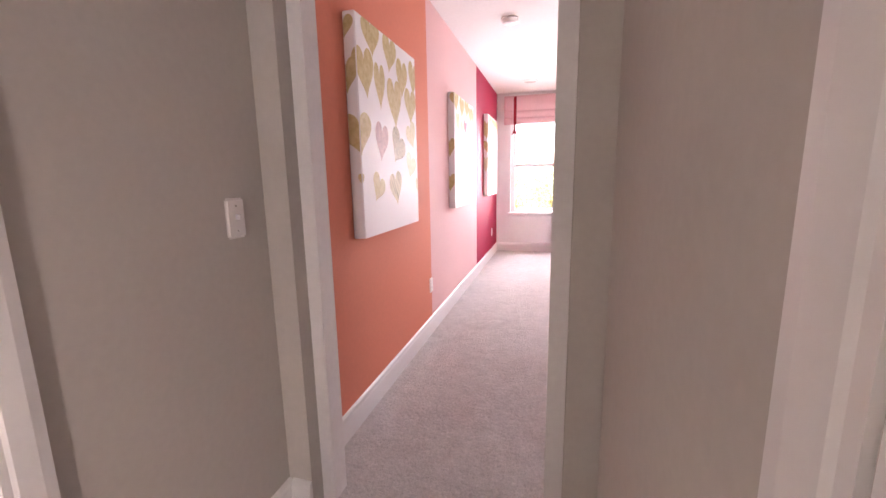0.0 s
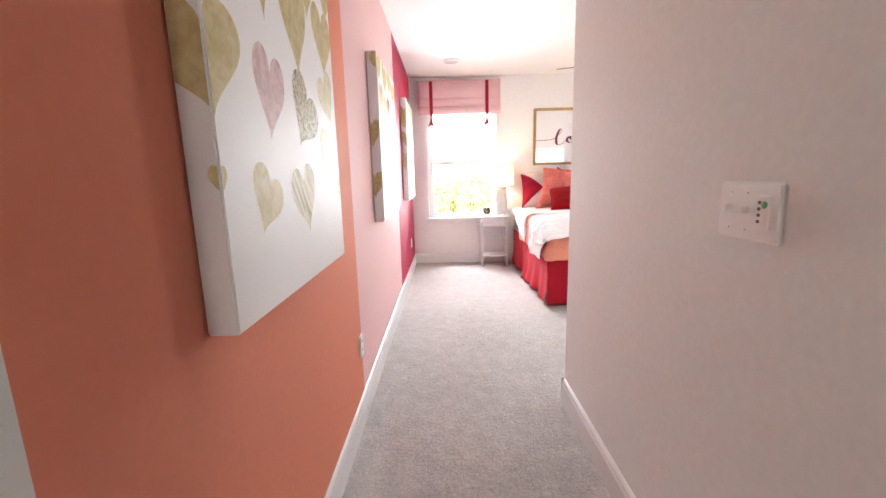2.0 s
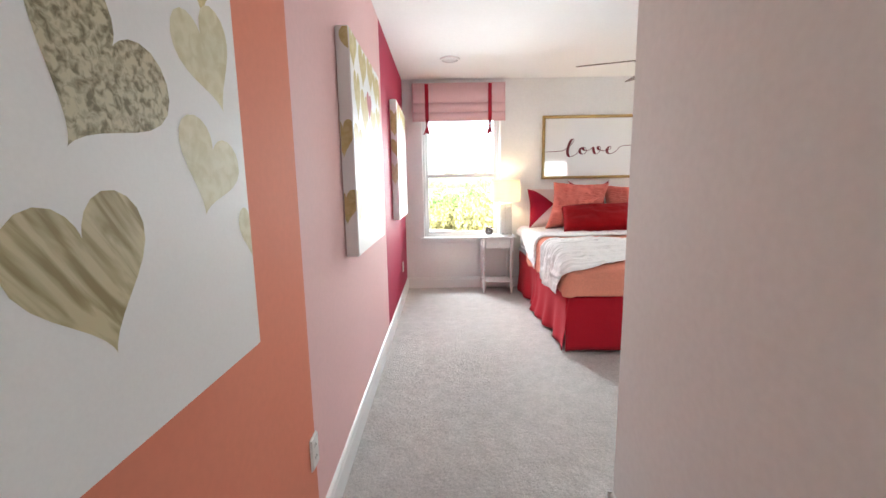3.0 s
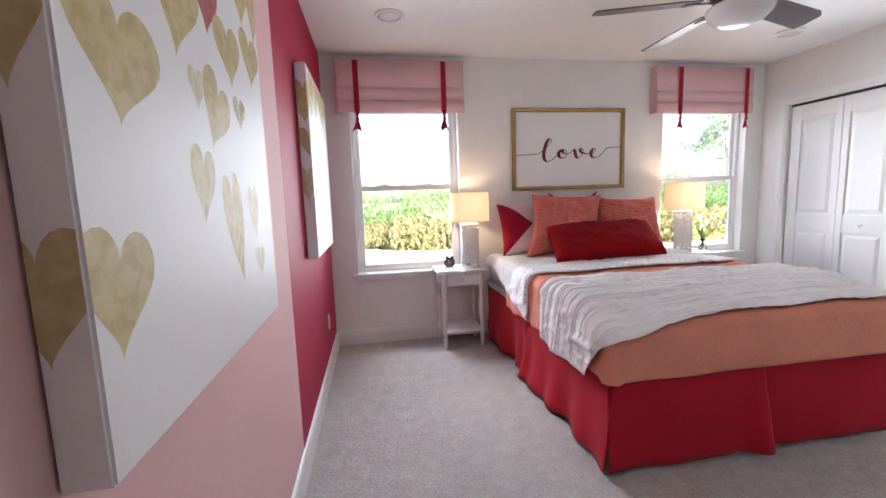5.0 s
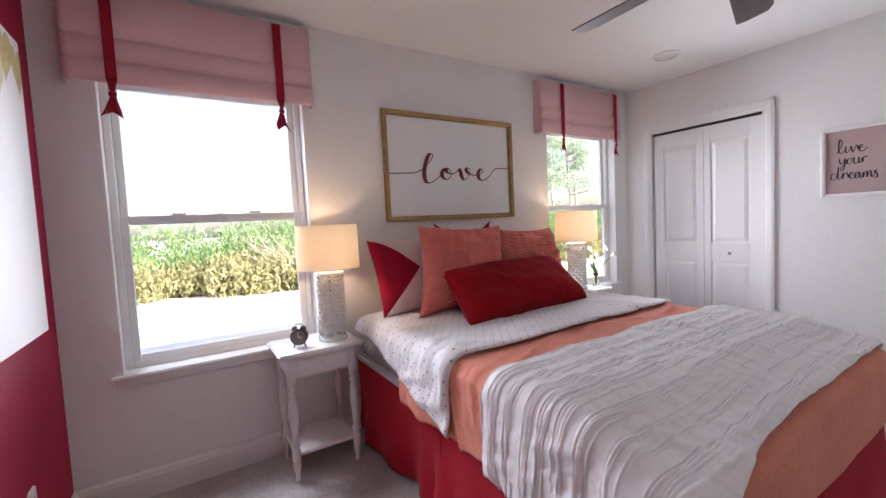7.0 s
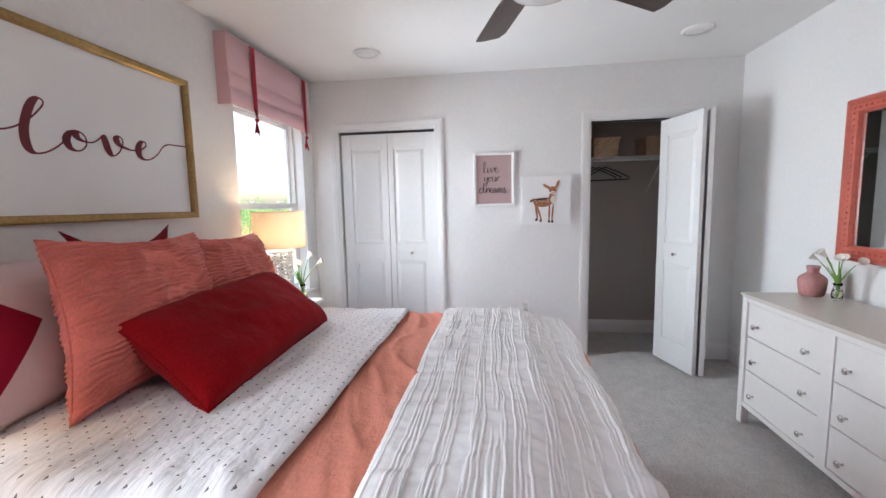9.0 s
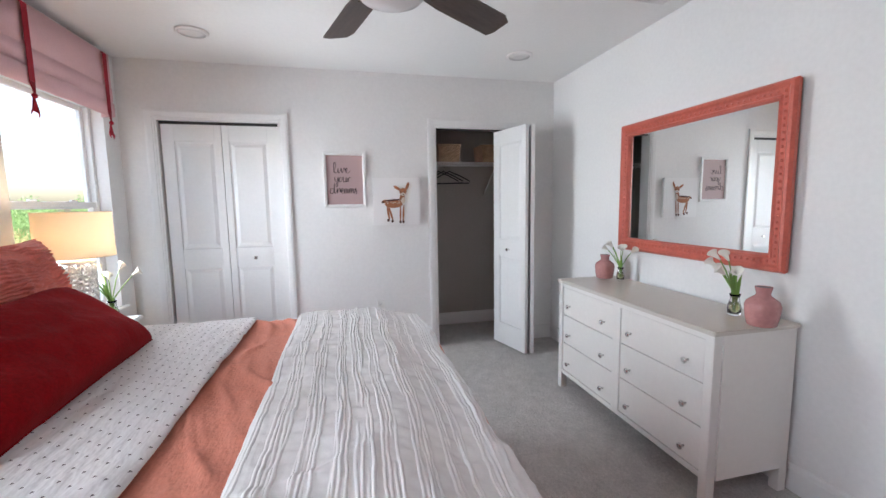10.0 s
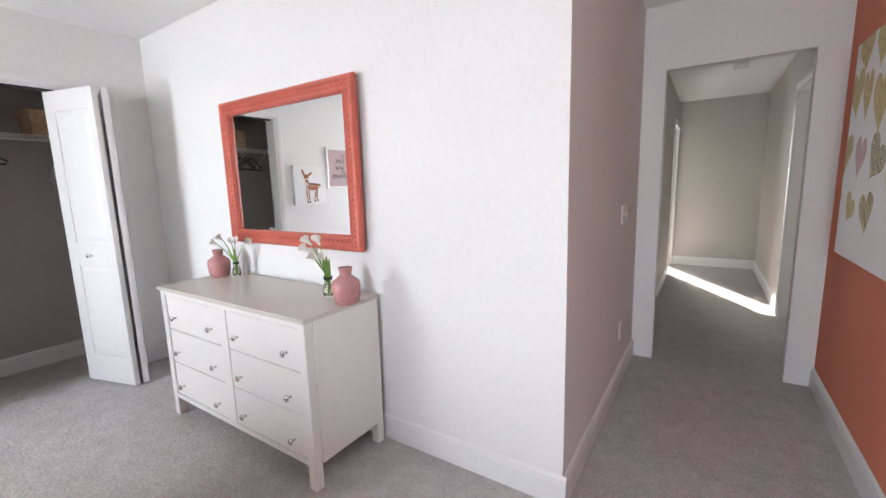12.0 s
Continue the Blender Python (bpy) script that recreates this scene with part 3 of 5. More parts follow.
for x, y, h, s in ((17.5, 23, 7.5, 1), (20.6, 25, 8.5, 2), (23.5, 26, 8.0, 3), (2.0, 72, 4.6, 4), (-3.5, 76, 4.4, 5), (5.5, 74, 4.8, 6), (-0.5, 80, 5.0, 7), (26.5, 28, 9, 8), (9.0, 78, 4.8, 9)):
    pine(x, y, h, s)


# bare shrub among the bushes
shrub = thing("bare_shrub", "leafless pale shrub with tangled twigs before the bushes", "shrub", (3.3, 19.3, -0.42))
twigs = random.Random(11)
bm = bmesh.new()
for k in range(60):
    a, l, z = twigs.uniform(0, 6.28), twigs.uniform(0.8, 1.9), twigs.uniform(0.1, 1.2)
    p = Vector((twigs.uniform(-0.25, 0.25), twigs.uniform(-0.2, 0.2), z * 0.6))
    pts = [p]
    for q in range(5):
        a += twigs.uniform(-0.5, 0.5)
        p = p + Vector((math.cos(a) * l / 5, math.sin(a) * l / 5 * 0.6, twigs.uniform(0.08, 0.34)))
        pts.append(p)
    tube(bm, pts, [0.02, 0.016, 0.012, 0.009, 0.006, 0.004], 4)
part("twigs", bm, DRY_TWIG, shrub)

# ---- bed ----
BX, HW, ROUND, YF, YHEAD = 2.105, 0.715, 0.05, 7.035, 8.985


def smooth_step(a, b, x):
    t = max(0.0, min(1.0, (x - a) / (b - a)))
    return t * t * (3 - 2 * t)


def sag(s, v):
    """How far the soft foot end of the bed sinks, most at its worn corner."""
    return 0.050 * smooth_step(7.28, 7.03, v) + 0.052 * smooth_step(7.37, 7.04, v) * smooth_step(0.10, 0.72, -s)


def drape_point(s, v, top, off):
    """Where the cloth point s across and v along the bed comes to lie, off above what is under it."""
    ex, ey = max(0.0, abs(s) - HW), max(0.0, YF - v)
    d = math.hypot(ex, ey)
    if ex > 0 and ey > 0:
        d = min(d, 0.328)
    sink = sag(s, v)
    p = Vector((BX + max(-HW, min(HW, s)), max(v, YF), top - sink * max(0.0, 1 - max(0.0, d - 0.05) / 0.26)))
    if d < 1e-6:
        return p + Vector((0, 0, off)), 0.0
    n = Vector((math.copysign(ex, s), -ey, 0)).normalized()
    a = min(d / ROUND, math.pi / 2)
    rest = max(0.0, d - ROUND * math.pi / 2)
    p += n * (ROUND * math.sin(a) + 0.05 * rest) + Vector((0, 0, -ROUND * (1 - math.cos(a)) - rest))
    return p + n * off * math.sin(a) + Vector((0, 0, off * math.cos(a))), rest


def cloth(name, s0, s1, v0, v1, ns, nv, top, off, material, parent, shape=None, hem=None, label="", thick=0.004, slant=0.0, foot=None):
    """A draped sheet. shape(s, v, rest): extra height; hem(v): cloth edge on the left as a function of v."""
    bm = bmesh.new()
    uvl = bm.loops.layers.uv.new("UVMap")
    rows, uvs = [], {}
    for j in range(nv + 1):
        v = v0 + (v1 - v0) * j / nv
        a = hem(v) if hem else s0
        row = []
        for i in range(ns + 1):
            s = a + (s1 - a) * i / ns
            v = v0 + (v1 + slant * max(0.0, abs(s) - HW - 0.04) + (foot(s) if foot else 0.0) - v0) * j / nv
            off2 = off + (shape(s, v, max(0.0, abs(s) - HW - 0.08)) if shape else 0.0)
            d = min(abs(v - v0), abs(v - v1), 0.5 if s > 0 else 9.0, abs(s - a) + 0.004)
            off2 -= 0.009 * max(0.0, 1 - d / 0.02) ** 2
            p, _ = drape_point(s, v, top, off2)
            vert = bm.verts.new(p)
            uvs[vert] = (s, v)
            row.append(vert)
        rows.append(row)
    for a, b in zip(rows, rows[1:]):
        for i in range(ns):
            f = bm.faces.new((a[i], a[i + 1], b[i + 1], b[i]))
            f.smooth = True
            for l in f.loops:
                l[uvl].uv = uvs[l.vert]
    bmesh.ops.recalc_face_normals(bm, faces=bm.faces)
    me = bpy.data.meshes.new(name)
    bm.to_mesh(me)
    bm.free()
    me.materials.append(material)
    ob = new(name, me)
    ob.parent = parent
    so = ob.modifiers.new("thickness", "SOLIDIFY")
    so.thickness, so.offset = thick, 0.0
    if label:
        tagged(ob, label)
    return ob


bed = thing("bed", "double bed with crimson skirt, coral quilt and white coverlet", "bed")
bm = bmesh.new()
box(bm, 1.40, 2.81, 7.04, YHEAD, 0.16, 0.46, 0.02)
part("box_spring", bm, MATTRESS_SIDE, bed)
for x in (1.46, 2.75):
    for y in (7.10, 8.9):
        bm = bmesh.new()
        box(bm, x - 0.03, x + 0.03, y - 0.03, y + 0.03, 0.0, 0.17)
        part("leg", bm, DARK, bed)
bm = bmesh.new()
uvl = bm.loops.layers.uv.new("UVMap")
box(bm, 1.365, 2.845, 7.015, YHEAD, 0.455, 0.722, 0.06, 4)
for y in (7.35, 7.27, 7.2, 7.14, 7.09):
    bmesh.ops.bisect_plane(bm, geom=bm.verts[:] + bm.edges[:] + bm.faces[:], plane_co=(0, y, 0), plane_no=(0, 1, 0))
for x in (1.5, 1.65, 1.8, 1.95):
    bmesh.ops.bisect_plane(bm, geom=bm.verts[:] + bm.edges[:] + bm.faces[:], plane_co=(x, 0, 0), plane_no=(1, 0, 0))
for v in bm.verts:
    v.co.z -= (sag(v.co.x - BX, v.co.y) + 0.008) * (v.co.z - 0.455) / 0.267
for f in bm.faces:
    f.smooth = True
    for l in f.loops:
        c = l.vert.co
        l[uvl].uv = (c.x + c.z, c.y)
mattress = part("mattress", bm, SHEET, bed, "mattress in a dotted white fitted sheet")
bm = bmesh.new()
box(bm, 1.352, 2.858, 7.005, YHEAD, 0.452, 0.50, 0.012, 2)
part("mattress_border", bm, MATTRESS_SIDE, bed, "grey mattress edge above the skirt")


def n3(x, y, z, k=1.0):
    return noise.noise(Vector((x * k, y * k, z * k)))


def under(s, v, rest):
    """The slow swell that all the covers share, fuller where they hang."""
    return 0.010 * n3(s, v, 1.0, 4) + 0.10 * min(rest, 0.3) * (0.35 + n3(0.3, v, 2.0, 4.5))


def quilt_shape(s, v, rest):
    top = smooth_step(7.56, 7.66, v)
    diag = 1 - abs(math.sin(9 * s - 21 * v + 3.5 * n3(s, v, 2, 2.4)))
    fine = (1 - abs(math.sin(14 * s - 52 * v + 4 * n3(s, v, 12, 3)))) ** 1.5
    fold = diag ** 2 * max(0.0, 0.5 + 1.2 * n3(s, v, 6, 4))
    return 0.004 + under(s, v, rest) + top * (0.024 * fold + 0.007 * fine * max(0.0, 0.4 + n3(s, v, 3, 5)) + 0.004 * n3(s, v, 7, 16)) + 0.002 * n3(s, v, 9, 30)


def sheet_shape(s, v, rest):
    wr = abs(math.sin(13 * v + 11 * s + 6 * n3(s, v, 0, 3))) ** 2
    low = smooth_step(7.85, 8.05, v)
    return 0.016 + under(s, v, rest) + 0.004 * (1 - low) + 0.004 * n3(s, v, 3.0, 6) + 0.015 * wr ** 2 * max(0.0, 0.30 + 1.2 * n3(s, v, 5, 2.5)) + 0.12 * rest * max(0.0, n3(0.1, v, 4.0, 9))


# tucks across the coverlet: where each one lies and how high it stands
tuck_rng = random.Random(21)
TUCKS = []
spot = 6.95
while spot < 7.63:
    for k in range(tuck_rng.choice((3, 4, 5, 6))):
        TUCKS.append((spot, tuck_rng.uniform(0.0042, 0.0085), tuck_rng.uniform(0.0018, 0.0028), tuck_rng.uniform(0, 50)))
        spot += tuck_rng.uniform(0.0070, 0.0125)
    spot += tuck_rng.uniform(0.014, 0.036)


def cover_shape(s, v, rest):
    u = v + 0.012 * n3(s, v, 9.0, 3) + 0.025 * n3(s, 0, 5.0, 1.6)
    lines = 0.0
    for y, hgt, w, seed in TUCKS:
        if abs(u - y) > 0.022:
            continue
        d = u - y - 0.0065 * n3(s, seed, 0.0, 8) - 0.0024 * n3(s, seed, 4.0, 26)
        if abs(d) < 4 * w:
            lines = max(lines, hgt * math.exp(-(d / w) ** 2) * max(0.0, 0.65 + 1.2 * n3(s, seed, 7.0, 6)))
    pucker = 0.0026 * n3(s * 1.6, v * 0.8, 5.0, 42) + 0.0050 * n3(s * 1.4, v, 4.0, 16)
    cross = max(0.0, n3(s * 2.2 + 0.9 * v, 0.6 * v - 0.25 * s, 8.0, 7.0))
    swag = 0.009 * max(0.0, n3(s * 0.8 + v, v * 1.6 - s, 3.0, 4.5)) + 0.024 * cross ** 1.5
    ends = min(1.0, 16 * min(7.64 - v + 0.03, v - 6.96 + 0.03))
    return 0.014 + under(s, v, rest) + (0.008 + lines + pucker + swag) * max(0.3, ends)


cloth("coral_quilt", -1.03, 1.03, 8.30, YF - 0.325, 200, 200, 0.725, 0.008, CORAL_QUILT, bed, quilt_shape, label="coral quilt with stitched relief")
cloth("flat_sheet", -0.95, 0.95, 8.82, 7.845, 150, 90, 0.726, 0.019, SHEET, bed, sheet_shape,
      hem=lambda v: -(0.80 + 0.21 * min(1.0, max(0.0, (8.62 - v) / 0.75)) + 0.012 * n3(v, 0, 0, 9)), label="white sheet with small dark motifs, folded over the quilt")
cloth("white_coverlet", -1.10, 1.10, 7.645, 7.015, 240, 460, 0.729, 0.016, COVERLET, bed, cover_shape,
      hem=lambda v: -(1.058 + 0.012 * n3(v, 3, 0, 6)), label="white puckered cotton coverlet with irregular pleats",
      slant=0.42, foot=lambda s: -0.030 * smooth_step(0.35, 0.72, -s) + 0.010 * n3(s, 2, 0, 5))


def skirt_panel(name, p0, p1, out, seed, n=90, split=None, loose=1.0):
    """A hanging skirt panel from p0 to p1 with loose folds that grow towards the carpet."""
    bm = bmesh.new()
    p0, p1, out = Vector(p0), Vector(p1), Vector(out)
    length = (p1 - p0).length
    rows = []
    for j in range(13):
        t = j / 12
        row = []
        for i in range(n + 1):
            u = i / n
            d = u * length
            w = loose * 0.020 * t * math.sin(d * 9 + seed) + loose * 0.018 * t * t * math.sin(d * 21 + 2 * seed + 2 * n3(d, seed, 0, 2)) + 0.030 * t * n3(d, seed, t, 2.3)
            if split is not None:
                w += 0.07 * t * t * math.exp(-((d - split) / 0.07) ** 2)
            z = 0.478 - (0.470 - 0.018 * max(0, n3(d, seed, 5, 3)) - 0.012 * t) * t
            row.append(bm.verts.new(p0.lerp(p1, u) + out * (0.012 + 0.03 * t + w) + Vector((0, 0, z))))
        rows.append(row)
    for a, b in zip(rows, rows[1:]):
        for i in range(n):
            f = bm.faces.new((a[i], a[i + 1], b[i + 1], b[i]))
            f.smooth = True
    ob = part(name, bm, SKIRT_RED, bed)
    so = ob.modifiers.new("thickness", "SOLIDIFY")
    so.thickness = 0.003
    return ob


skirt_panel("bed_skirt", (1.372, 6.972, 0), (1.372, 8.06, 0), (-1, 0, 0), 1.0, split=1.02)
skirt_panel("bed_skirt", (1.377, 8.00, 0), (1.377, 8.97, 0), (-1, 0, 0), 2.3)
skirt_panel("bed_skirt", (2.855, 7.005, 0), (2.855, 8.97, 0), (1, 0, 0), 3.1)
skirt_panel("bed_skirt", (1.328, 7.012, 0), (2.13, 7.012, 0), (0, -1, 0), 4.2, split=0.77, loose=0.18)
skirt_panel("bed_skirt", (2.10, 7.017, 0), (2.865, 7.017, 0), (0, -1, 0), 5.4, loose=0.18)


# ---- cushions ----
def cushion(name, a, b, c, puff, material, label, pinch=0.05, ruffle=0.0, nu=40, nv=32):
    """A filled cushion. a: lower left corner, b: lower right, c: upper left."""
    a, b, c = Vector(a), Vector(b), Vector(c)
    ux, uy = (b - a), (c - a)
    w, h = ux.length, uy.length
    ux.normalize()
    uy.normalize()
    front = ux.cross(uy).normalized()
    mid = (a + b) / 2 + uy * h / 2
    top = thing(name, label, "pillow", mid)
    bm = bmesh.new()
    uvl = bm.loops.layers.uv.new("UVMap")
    grid, uvs = {}, {}
    for side in (1, -1):
        for j in range(nv + 1):
            for i in range(nu + 1):
                u, v = 2 * i / nu - 1, 2 * j / nv - 1
                edge = i in (0, nu) or j in (0, nv)
                if edge and side == -1:
                    grid[i, j, -1] = grid[i, j, 1]
                    continue
                fill = ((1 - u ** 4) * (1 - v ** 4)) ** (0.38 if material is RED_VELVET else 0.55)
                x = u * w / 2 * (1 - pinch * (1 - v * v) * abs(u))
                y = v * h / 2 * (1 - pinch * (1 - u * u) * abs(v))
                z = side * puff * fill * (1 + 0.12 * n3(u + len(name), v, side, 2.5)) + 0.006 * n3(x * 9, y * 9, side, 1)
                if material is RED_VELVET:
                    z += side * fill * (0.002 * n3(x, y, 3, 60) + 0.004 * n3(x, y, 8, 18))
                if ruffle:
                    z += side * ruffle * fill ** 0.5 * abs(math.sin(v * h * 82 + 2.6 * n3(u * 3, v * 3, 4, 1.5) + 1.6 * n3(x, y, 2, 24))) * max(0.12, 0.45 + 0.35 * abs(u) + 1.1 * n3(x, y, 6, 17))
                vert = bm.verts.new(ux * x + uy * y + front * z)
                grid[i, j, side] = vert
                uvs[vert] = (u, v)
    for side in (1, -1):
        for j in range(nv):
            for i in range(nu):
                q = [grid[i, j, side], grid[i + 1, j, side], grid[i + 1, j + 1, side], grid[i, j + 1, side]]
                f = bm.faces.new(q if side == 1 else q[::-1])
                f.smooth = True
                for l in f.loops:
                    l[uvl].uv = uvs[l.vert]
    part("cover", bm, material, top)
    bm = bmesh.new()
    pts = []
    for k in range(4 * 16):
        q = k / 16
        e = q % 1 * 2 - 1
        u, v = ((e, -1), (1, e), (-e, 1), (-1, -e))[int(q)]
        x = u * w / 2 * (1 - pinch * (1 - v * v) * abs(u))
        y = v * h / 2 * (1 - pinch * (1 - u * u) * abs(v))
        pts.append(ux * x + uy * y)
    tube(bm, pts, 0.004, 6, True)
    if material is not SHAM:
        part("seam", bm, material, top)
    return top


cushion("pillow_sham", (1.408, 8.650, 0.755), (2.010, 8.705, 0.755), (1.440, 8.925, 1.182), 0.085, SHAM, "pale pink pillow sham with crimson wedge ends leaning on the wall", 0.07)
cushion("pillow_sham", (1.92, 8.78, 0.755), (2.40, 8.78, 0.755), (1.900, 8.885, 1.268), 0.04, SHAM_RED, "dark crimson pillow behind the coral cushions, only its corners showing", 0.34)
cushion("throw_pillow", (1.548, 8.492, 0.765), (2.160, 8.472, 0.745), (1.690, 8.715, 1.255), 0.095, CORAL_RUFFLE, "square coral throw pillow with shirred ripples", 0.13, 0.026, 60, 190)
cushion("throw_pillow", (2.23, 8.60, 0.765), (2.84, 8.58, 0.745), (2.26, 8.79, 1.215), 0.09, CORAL_RUFFLE, "square coral throw pillow with shirred ripples, half hidden", 0.13, 0.026, 60, 190)
cushion("lumbar_pillow", (1.655, 8.172, 0.765), (2.575, 8.215, 0.765), (1.720, 8.515, 0.985), 0.095, RED_VELVET, "long dark red plush lumbar pillow lying against the cushions", 0.035, nu=130, nv=60)

# ---- nightstands and lamps ----
def nightstand(x, y, h, label, tone):
    """Small table with turned legs; x, y: middle of its back edge region."""
    t = thing("nightstand", label, "nightstand", (x, y, 0), group="nightstands beside the bed")
    bm = bmesh.new()
    box(bm, -0.215, 0.215, -0.175, 0.175, h - 0.022, h, 0.007, 2)
    part("tabletop", bm, tone, t)
    bm = bmesh.new()
    box(bm, -0.165, 0.165, -0.138, 0.138, h - 0.135, h - 0.022, 0.003)
    part("apron", bm, tone, t)
    bm = bmesh.new()
    box(bm, -0.125, 0.125, -0.149, -0.137, h - 0.118, h - 0.038, 0.004, 2)
    d = part("drawer", bm, tone, t)
    bm = bmesh.new()
    lathe(bm, [(0.004, 0), (0.005, 0.008), (0.011, 0.013), (0.012, 0.019), (0.007, 0.024)], 12, pose(0, -0.149, h - 0.078, 90, 0, 0))
    part("knob", bm, tone, d)
    bm = bmesh.new()
    box(bm, -0.165, 0.165, -0.138, 0.138, 0.125, 0.143, 0.004)
    part("shelf", bm, tone, t)
    k = h - 0.022
    prof = [(0.008, 0.0), (0.013, 0.008), (0.011, 0.03), (0.019, 0.075), (0.021, 0.092), (0.011, 0.100), (0.021, 0.107), (0.021, 0.158), (0.011, 0.165), (0.023, 0.183), (0.011, 0.200),
            (0.012, 0.225), (0.020, k * 0.46), (0.024, k * 0.56), (0.021, k * 0.635), (0.011, k * 0.68), (0.023, k * 0.705), (0.011, k * 0.73), (0.022, k * 0.755), (0.013, k * 0.778), (0.022, k * 0.79), (0.022, k)]
    for sx in (-0.158, 0.158):
        for sy in (-0.131, 0.131):
            bm = bmesh.new()
            lathe(bm, prof, 14, Matrix.Translation((sx, sy, 0)))
            part("leg", bm, tone, t)
    return t


NS1, NS2 = (1.065, 8.815, 0.66), (3.205, 8.785, 0.685)
nightstand(*NS1, "small white distressed nightstand with turned legs and a drawer", STAND_WHITE)
nightstand(*NS2, "small white nightstand with turned legs beside the bed", STAND_WHITE)


def table_lamp(x, y, z):
    t = thing("table_lamp", "lit table lamp with pierced white ceramic base and cream drum shade", "lamp", (x, y, z), group="bedside lamps")
    bm = bmesh.new()
    R, hh, cols, rows = 0.072, 0.355, 9, 7
    for r in range(rows * 2 - 1):
        for c in range(cols):
            a = 2 * math.pi * (c + 0.5 * (r % 2)) / cols
            zc = 0.020 + 0.0275 + r * (hh - 0.055 - 0.01) / (rows * 2 - 2)
            pts = []
            for k in range(14):
                b = 2 * math.pi * k / 14
                da = 0.0262 * math.cos(b) / R
                pts.append((R * math.cos(a + da), R * math.sin(a + da), zc + 0.0285 * math.sin(b)))
            tube(bm, pts, 0.0046, 5, True)
    base = part("base", bm, CERAMIC, t)
    for z0 in (0.0, hh):
        bm = bmesh.new()
        lathe(bm, [(0.02, z0), (0.076, z0), (0.078, z0 + 0.006), (0.078, z0 + 0.014), (0.074, z0 + 0.02), (0.02, z0 + 0.02)], 32)
        part("rim", bm, CERAMIC, base)
    bm = bmesh.new()
    lathe(bm, [(0.007, 0.02), (0.007, hh)], 12)
    part("rod", bm, CHROME, base)
    bm = bmesh.new()
    lathe(bm, [(0.012, hh + 0.02), (0.012, hh + 0.035), (0.008, hh + 0.04), (0.008, hh + 0.10)], 14)
    part("socket", bm, CHROME, t)
    bm = bmesh.new()
    s0, s1, rs = 0.392, 0.628, 0.166
    n = 48
    for ra, rb in ((rs, rs), (rs - 0.002, rs - 0.002)):
        lo = [bm.verts.new((ra * math.cos(2 * math.pi * i / n), ra * math.sin(2 * math.pi * i / n), s0)) for i in range(n)]
        hi = [bm.verts.new((rb * 0.985 * math.cos(2 * math.pi * i / n), rb * 0.985 * math.sin(2 * math.pi * i / n), s1)) for i in range(n)]
        for i in range(n):
            f = bm.faces.new((lo[i], lo[(i + 1) % n], hi[(i + 1) % n], hi[i]))
            f.smooth = True
        if ra < rs:
            break
    shade = part("shade", bm, SHADE, t)
    for zz, rr in ((s0, rs), (s1, rs * 0.985)):
        bm = bmesh.new()
        tube(bm, [(rr * math.cos(2 * math.pi * i / n), rr * math.sin(2 * math.pi * i / n), zz) for i in range(n)], 0.0025, 5, True)
        part("shade_ring", bm, SHADE, shade)
    bm = bmesh.new()
    for k in range(3):
        a = 2 * math.pi * k / 3
        tube(bm, [(0, 0, s1 - 0.03), (rs * 0.97 * math.cos(a), rs * 0.97 * math.sin(a), s1 - 0.005)], 0.0018, 5)
    part("shade_spider", bm, CHROME, shade)
    bulb = bpy.data.lights.new("bulb", "POINT")
    bulb.energy, bulb.color, bulb.shadow_soft_size = LAMP_WATTS, (1.0, 0.74, 0.46), 0.03
    ob = new("bulb", bulb)
    ob.parent = t
    ob.location = (0, 0, 0.5)
    return t


table_lamp(1.165, 8.80, NS1[2])
table_lamp(3.195, 8.795, NS2[2])

clock = thing("alarm_clock", "small round dark twin bell alarm clock on the nightstand", "clock", (0.975, 8.755, NS1[2]), rz=-25)
bm = bmesh.new()
lathe(bm, [(0.036, -0.022), (0.043, -0.018), (0.043, 0.018), (0.038, 0.022)], 28, pose(0, 0, 0.058, 90, 0, 0))
part("case", bm, BRONZE, clock)
bm = bmesh.new()
lathe(bm, [(0.035, 0), (0.035, 0.002)], 28, pose(0, -0.0225, 0.058, 90, 0, 0))
face = part("dial", bm, mat("dark clock dial", (0.16, 0.14, 0.13), 0.5), clock)
bm = bmesh.new()
box(bm, -0.0015, 0.0015, -0.027, -0.0255, 0.058, 0.082)
box(bm, 0.0, 0.018, -0.027, -0.0255, 0.0565, 0.0595)
part("clock_hand", bm, PLASTIC, face)
for sx in (-1, 1):
    bm = bmesh.new()
    lathe(bm, [(0.017, 0), (0.016, 0.007), (0.010, 0.013), (0.003, 0.016)], 14, pose(sx * 0.021, 0, 0.097, 0, sx * 22, 0))
    part("bell", bm, BRONZE, clock)
    bm = bmesh.new()
    tube(bm, [(sx * 0.022, 0, 0.026), (sx * 0.030, 0, 0.0)], 0.004, 6)
    part("foot", bm, BRONZE, clock)
bm = bmesh.new()
tube(bm, [(-0.021, 0, 0.108), (-0.012, 0, 0.122), (0.012, 0, 0.122), (0.021, 0, 0.108)], 0.002, 6)
part("carry_ring", bm, BRONZE, clock)


